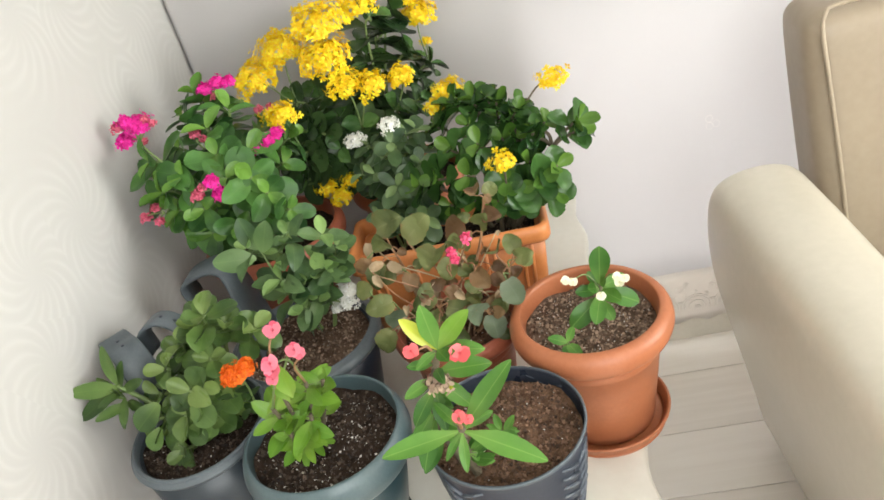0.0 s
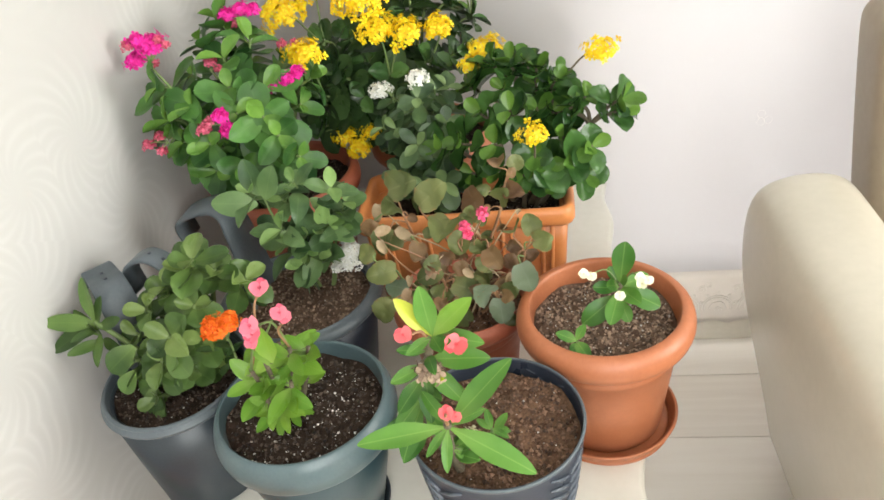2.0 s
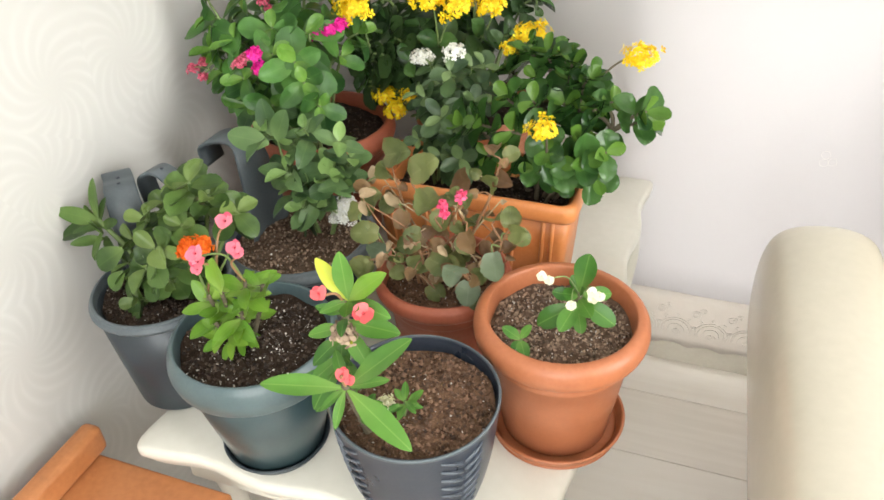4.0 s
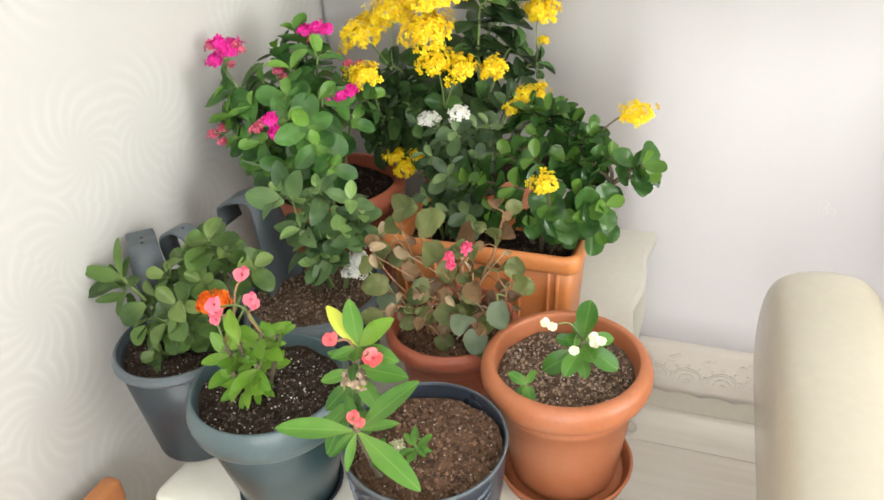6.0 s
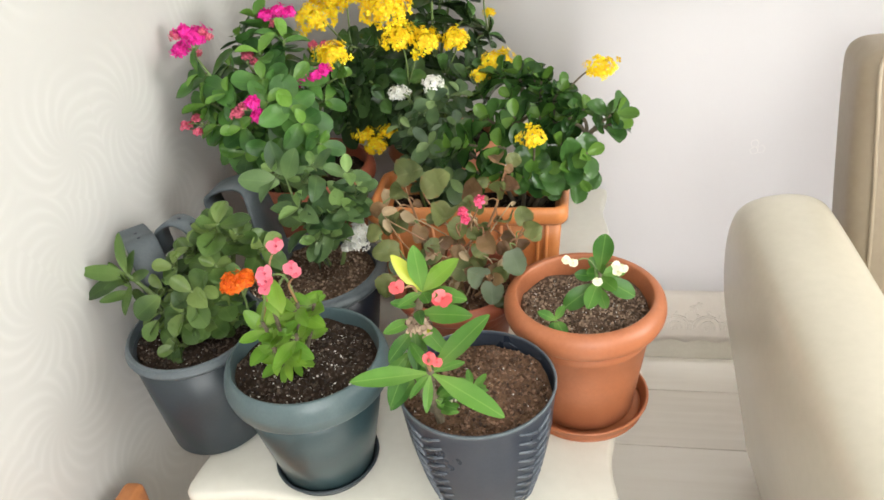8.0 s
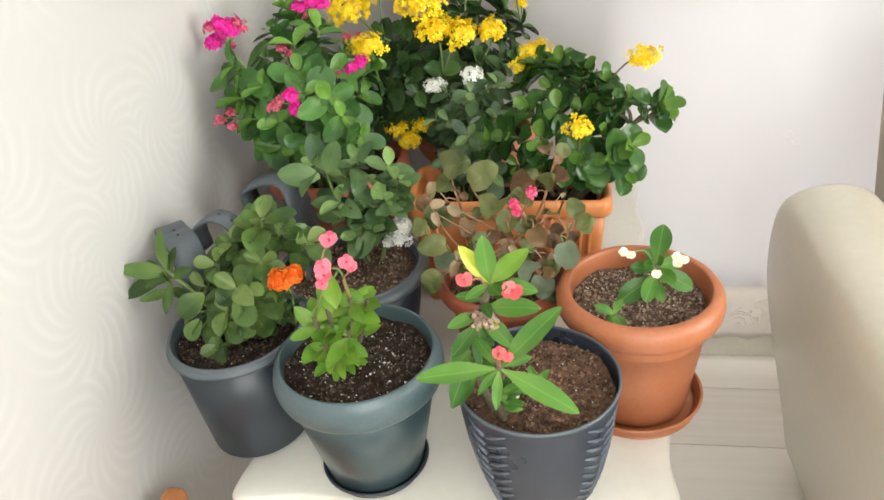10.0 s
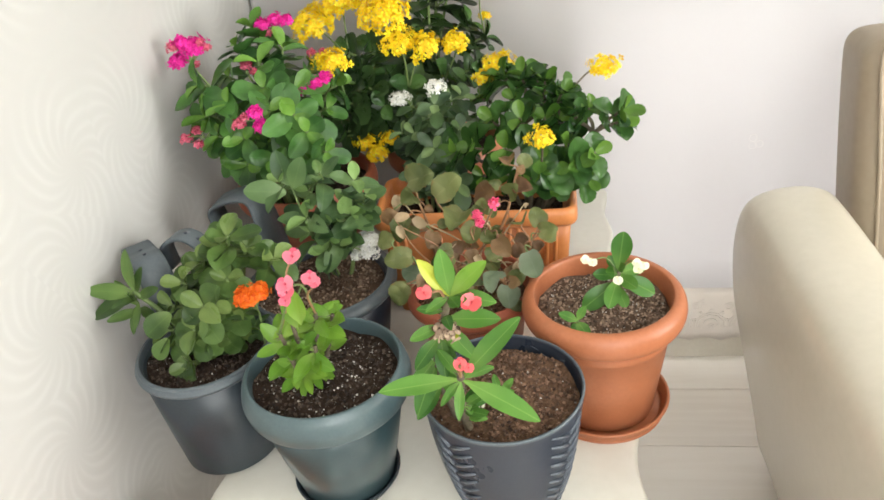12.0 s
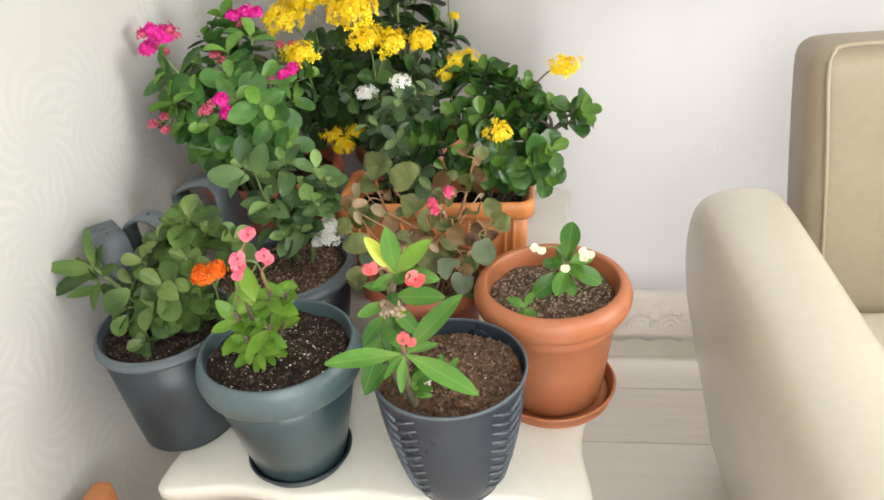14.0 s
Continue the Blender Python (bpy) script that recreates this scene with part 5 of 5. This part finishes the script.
for along, size, kind in (((-1.0, -0.30, 0.08), 1.0, 0), ((0.95, -0.42, -0.22), 1.05, 1), ((0.62, 0.25, 0.62), 1.05, 0), ((-0.05, -0.75, -0.55), 0.48, 2), ((-0.62, -0.62, -0.42), 0.40, 2), ((0.5, 0.5, -0.1), 0.55, 1), ((-0.45, 0.55, 0.25), 0.55, 1)):
    set_leaf(crown_coral, "leaf", long_leaf[kind], tip - Vector((0, 0, 0.004)), along, (0.0, -0.45, 1), size)
for k in range(9):
    a = k * 2.4
    p = main[3 + k % 5]
    set_leaf(crown_coral, "leaf", rng.choice(mid_leaf), p, (0.6 + 0.4 * math.cos(a), 0.4 * math.sin(a), rng.uniform(-0.2, 0.8)), (0, -0.5, 1), rng.uniform(0.45, 0.7))
tip = upper[-1]
for along, size, mesh in (((-0.55, -0.05, 0.95), 1.0, yellow_leaf), ((-0.1, 0.1, 1), 1.05, mid_leaf[0]), ((0.65, 0.0, 0.75), 1.0, leaf_mesh("leaf", 0.062, 0.024, lance, 0.3, 0.2, LEAF_LIME)), ((1, -0.3, 0.1), 0.95, mid_leaf[1]), ((0.3, -0.7, 0.2), 0.7, mid_leaf[0]), ((-0.5, -0.5, 0.0), 0.55, mid_leaf[2])):
    set_leaf(crown_coral, "leaf", mesh, tip, along, (0.1, -0.6, 0.8), size)
for i, along, size in ((16, (1.0, -0.1, 0.12), 1.15), (15, (0.6, -0.35, -0.55), 0.95), (13, (-0.5, -0.45, -0.45), 0.9), (10, (0.35, -0.5, 0.35), 0.8), (8, (-0.35, -0.7, -0.5), 1.15), (6, (-0.75, -0.35, 0.0), 0.9), (17, (0.2, -0.75, 0.3), 0.6), (11, (0.2, -0.4, -0.8), 0.8), (18, (-0.8, -0.2, 0.2), 0.6), (15, (-0.7, -0.3, -0.2), 0.75), (12, (0.75, -0.2, -0.1), 0.8), (9, (0.6, -0.5, -0.3), 0.85), (9, (-0.6, -0.4, -0.6), 0.9), (7, (0.5, -0.6, -0.2), 0.8), (13, (0.1, -0.7, -0.7), 0.9), (5, (-0.5, -0.6, -0.3), 0.9), (19, (0.5, -0.5, 0.6), 0.7)):
    set_leaf(crown_coral, "leaf", mid_leaf[i % 3], upper[i], along, (0, -0.6, 0.8), size)
set_leaf(crown_coral, "leaf", yellow_leaf, upper[14], (0.35, -0.4, 0.15), (0, -0.8, 0.4), 0.6)
flower_head(crown_coral, rng, upper[15] + Vector((0.006, -0.012, 0.0)), 0.014, 14, 0.010, island_material("dry_flower_remains", (0.16, 0.10, 0.07), (0.48, 0.36, 0.25)), 3, 0.8, "withered_flower", label="withered dry flower remains")
side = Vector((0.034, 0.034, 0.0))
tube("stem", bezier([side, side + Vector((0.004, -0.002, 0.016)), side + Vector((0.006, -0.004, 0.034))], 4), (0.003, 0.002), STEM_GREEN, crown_coral)
for k in range(9):
    a = k * 2.4
    set_leaf(crown_coral, "leaf", mid_leaf[k % 3], side + Vector((0.006, -0.004, 0.034 - 0.003 * (k % 5))), (math.cos(a), math.sin(a) - 0.2, 0.2 + 0.12 * (k % 4)), (0, -0.4, 1), 0.36 + 0.05 * (k % 4))
flower_head(crown_coral, rng, Vector((0.010, 0.034, 0.016)), 0.009, 8, 0.008, CREAM_PETAL, 3, 0.5, "withered_flower", label="fallen pale flower remains")
for p, s, t in (((-0.168, 0.677, 0.972), 0.012, 0.9), ((-0.113, 0.673, 0.960), 0.015, 2.2), ((-0.128, 0.635, 0.900), 0.010, 0.2), ((-0.118, 0.632, 0.897), 0.008, 0.5)):
    at = Vector(p) - root
    base = main[-1] if p[2] < 0.92 else upper[-3]
    flower_stalk(crown_coral, rng, base, at, STEM_RED, 0.002)
    bract_pair(crown_coral, at, s, CORAL, t)

# little white one in the terracotta pot
root = Vector((0.072, 0.955, TABLE_Z + 0.194))
crown_white = thing("crown_of_thorns", root, "young crown of thorns with green leaves and tiny white bracts", "potted plant", "potted plants on the table")
rng = random.Random(35)
line = bezier([(0, 0, -0.008), (0.002, -0.004, 0.03), (0.004, -0.008, 0.065)], 6)
thorny_stem(crown_white, line, 0.0045, 0.004, 61)
young = [leaf_mesh("leaf", 0.058, 0.029, paddle, 0.25, b, LEAF_EUPHORBIA, 0.01) for b in (0.0, 0.15, 0.3)]
for i, along, size, k in ((12, (0.12, 0.12, 1.0), 1.25, 0), (10, (1.0, -0.45, -0.25), 1.15, 2), (11, (0.75, 0.15, 0.15), 0.85, 1), (10, (-0.75, -0.2, 0.25), 0.75, 1), (9, (-0.25, -0.9, -0.15), 1.0, 2), (8, (-0.75, -0.5, -0.3), 1.25, 2), (10, (0.45, -0.85, 0.2), 0.9, 1), (11, (-0.5, -0.6, 0.45), 0.7, 0), (7, (0.3, -0.8, -0.5), 0.75, 1), (11, (-0.35, 0.3, 0.6), 0.6, 0), (9, (0.7, 0.5, 0.1), 0.7, 1), (12, (0.2, -0.5, 0.5), 0.6, 0)):
    set_leaf(crown_white, "leaf", young[k], line[i], along, (0, -0.7, 0.7), size * 0.88)
for p, n in (((0.102, 0.908, 0.855), 3), ((0.030, 0.929, 0.850), 2), ((0.072, 0.905, 0.830), 1)):
    at = Vector(p) - root
    flower_stalk(crown_white, rng, line[-2], at, STEM_GREEN, 0.0013)
    for q in range(n):
        bract_pair(crown_white, at + Vector((0.0065 * math.cos(q * 2.2), -0.004, 0.006 * math.sin(q * 2.2))) * (n > 1), 0.0088, CREAM_PETAL, 0.4 + q * 1.1)
root = Vector((0.012, 0.872, TABLE_Z + 0.196))
sprout = thing("seedling", root, "tiny pale green seedling beside the larger plant", "seedling")
tube("stem", bezier([(0, 0, -0.004), (0, 0, 0.012), (0.001, -0.002, 0.026)], 4), (0.0018, 0.0014), STEM_GREEN, sprout)
small = [leaf_mesh("leaf", 0.030, 0.017, oval, 0.2, b, LEAF_EUPHORBIA) for b in (0.1, 0.3)]
for along, size, z in (((-0.85, 0.1, 0.45), 1.0, 0.024), ((0.35, -0.75, 0.05), 1.1, 0.022), ((0.45, 0.3, 0.8), 0.8, 0.026), ((-0.3, -0.8, 0.2), 0.7, 0.02)):
    set_leaf(sprout, "leaf", small[int(size * 10) % 2], (0, 0, z), along, (0, -0.4, 1), size)

# ---- begonia ----
root = Vector((-0.165, 1.045, TABLE_Z + 0.150))
begonia = thing("begonia", root, "straggly begonia with round bronze-green leaves and pink flowers", "potted plant", "potted plants on the table")
rng = random.Random(36)
bronze = [leaf_mesh("leaf", 0.050 * rng.uniform(0.85, 1.15), 0.043 * rng.uniform(0.85, 1.15), roundish, rng.uniform(0.2, 0.7), rng.uniform(0.0, 0.4), LEAF_BEGONIA, 0.06, 0.04) for _ in range(7)]
reddish = [leaf_mesh("leaf", 0.036, 0.036, roundish, c, 0.35, LEAF_BEGONIA_RED, 0.06, 0.04) for c in (0.3, 0.55, 0.8)]
grey = [leaf_mesh("leaf", 0.042, 0.043, roundish, c, 0.2, LEAF_BEGONIA_GREY, 0.04, 0.04) for c in (0.25, 0.5)]
GREY_BLADES = [(-0.055, 0.965, 0.825, 1.0), (-0.118, 0.97, 0.795, 0.95), (-0.095, 0.965, 0.765, 0.9), (-0.25, 0.985, 0.80, 0.85)]
OLIVE_BLADES = [(-0.27, 0.965, 0.775, 0.8), (-0.03, 1.0, 0.865, 0.7), (-0.185, 0.985, 0.79, 0.6), (-0.193, 1.035, 0.925, 0.95), (-0.232, 1.04, 0.945, 1.0), (-0.170, 1.02, 0.885, 1.0), (-0.262, 1.01, 0.875, 0.85), (-0.150, 1.01, 0.86, 0.8), (-0.086, 1.06, 0.905, 0.75), (-0.063, 1.085, 0.945, 0.6), (-0.072, 1.03, 0.865, 0.7), (-0.265, 0.985, 0.83, 0.85), (-0.045, 1.02, 0.875, 0.65), (-0.195, 0.99, 0.82, 0.75), (-0.29, 1.0, 0.855, 0.7), (-0.15, 0.98, 0.80, 0.8), (-0.215, 1.0, 0.785, 0.8), (-0.028, 1.02, 0.845, 0.65)]
RED_BLADES = [(-0.130, 1.04, 0.915, 1.2), (-0.090, 1.09, 0.95, 0.75), (-0.285, 1.02, 0.885, 0.8), (-0.100, 0.985, 0.845, 0.95), (-0.066, 1.055, 0.915, 0.8), (-0.215, 1.005, 0.85, 0.8)]
stalks = []
for x, y, z in ((-0.235, 1.04, 0.90), (-0.19, 1.03, 0.88), (-0.135, 1.03, 0.88), (-0.08, 1.07, 0.92), (-0.055, 1.01, 0.84), (-0.265, 0.99, 0.83), (-0.10, 0.98, 0.79), (-0.18, 0.99, 0.81), (-0.23, 0.99, 0.79)):
    d = Vector((x, y, z)) - root
    line = bezier([(d.x * 0.35, d.y * 0.35, -0.004), (d.x * 0.55 + rng.uniform(-0.02, 0.02), d.y * 0.6, d.z * 0.4), (d.x * 0.9 + rng.uniform(-0.02, 0.02), d.y * 0.9, d.z * 0.75), d], 5)
    tube("stem", line, (0.0032, 0.0018), STEM_RED, begonia)
    stalks += line[5:]
for k, (x, y, z, size, kind) in enumerate([(*b, grey) for b in GREY_BLADES] + [(*b, bronze) for b in OLIVE_BLADES] + [(*b, reddish) for b in RED_BLADES]):
    at = Vector((x, y, z)) - root
    node = min(stalks, key=lambda q: abs((q - at).length - 0.03))
    along = ((at - node).normalized() + Vector((rng.uniform(-0.4, 0.4), -0.1, rng.uniform(-0.9, -0.1)))).normalized()
    heel = at - along * 0.021 * size
    tube("stem", bezier([node, node.lerp(heel, 0.5) + Vector((rng.uniform(-0.01, 0.01), -0.004, 0.010)), heel], 5), (0.0015, 0.0011), STEM_RED if k % 3 else STEM_GREEN, begonia)
    facing = Vector((rng.uniform(-0.45, 0.45), -0.8, rng.uniform(0.2, 0.9)))
    set_leaf(begonia, "leaf", rng.choice(kind), heel, along, facing, size)
for k in range(60):
    node = stalks[rng.randrange(len(stalks))]
    along = Vector((rng.uniform(-1, 1), rng.uniform(-0.8, 0.3), rng.uniform(-0.6, 0.8))).normalized()
    tip = node + along * rng.uniform(0.012, 0.03)
    tube("stem", bezier([node, node.lerp(tip, 0.5) + Vector((0, 0, 0.004)), tip], 4), (0.0012, 0.0009), STEM_DRY if k % 2 else STEM_RED, begonia)
    set_leaf(begonia, "leaf", rng.choice(bronze if k % 2 else reddish), tip, along, (rng.uniform(-0.5, 0.5), -0.8, 0.5), rng.uniform(0.35, 0.7))
dry = [leaf_mesh("leaf", 0.020, 0.014, roundish, c, 0.6, DRY_LEAF, 0.08, 0.05) for c in (0.5, 1.0)]
for k in range(18):
    a = rng.uniform(0, 6.3)
    foot = Vector((0.06 * rng.random() * math.cos(a), 0.06 * rng.random() * math.sin(a), -0.004))
    at = Vector((rng.uniform(-0.12, 0.13), rng.uniform(-0.08, 0.05), rng.uniform(0.03, 0.20)))
    mid = foot.lerp(at, 0.5) + Vector((rng.uniform(-0.025, 0.025), rng.uniform(-0.02, 0.02), 0.015))
    tube("stem", bezier([foot, mid, at], 5), (0.0018, 0.0009), STEM_RED if k % 2 else STEM_DRY, begonia)
    set_leaf(begonia, "leaf", dry[k % 2], at, (rng.uniform(-1, 1), rng.uniform(-1, 0.3), rng.uniform(-1, 0.3)), (0, -0.8, 0.5), rng.uniform(0.6, 1.3))
for p, r, n in (((-0.108, 0.985, 0.925), 0.006, 4), ((-0.135, 0.98, 0.908), 0.005, 3), ((-0.132, 0.975, 0.897), 0.004, 3)):
    at = Vector(p) - root
    flower_stalk(begonia, rng, at * 0.55 + Vector((0, 0, 0.03)), at, STEM_RED, 0.0014)
    flower_head(begonia, rng, at, r, n, 0.009, HOT_PINK, 4, 0.5)

# ---- floor planks ----
EDGES = [1.752, 1.598, 1.387] + [1.387 - 0.193 * k for k in range(1, 16)]


def plank_mesh(length, width):
    bm = bmesh.new()
    box(bm, -length / 2, -width / 2, -0.006, length / 2, width / 2, 0.0, 0.0012, 1)
    me = bpy.data.meshes.new("plank")
    bm.to_mesh(me)
    bm.free()
    me.materials.append(PLANK)
    return me


meshes = {}
for row in range(len(EDGES) - 1):
    y = (EDGES[row] + EDGES[row + 1]) / 2
    shift = (0.1, -0.15, 0.3)[row % 3]
    for k in range(-1, 3):
        a, b = max(-0.722, 0.10 + shift + 1.38 * k - 0.689), min(3.15, 0.10 + shift + 1.38 * k + 0.689)
        if b - a > 0.05:
            key = (round(b - a, 3), min(row, 2))
            if key not in meshes:
                meshes[key] = plank_mesh(b - a, EDGES[row] - EDGES[row + 1] - 0.0022)
            ob = new("plank", meshes[key])
            ob.parent = floor
            ob.location = ((a + b) / 2, y, 0.0)
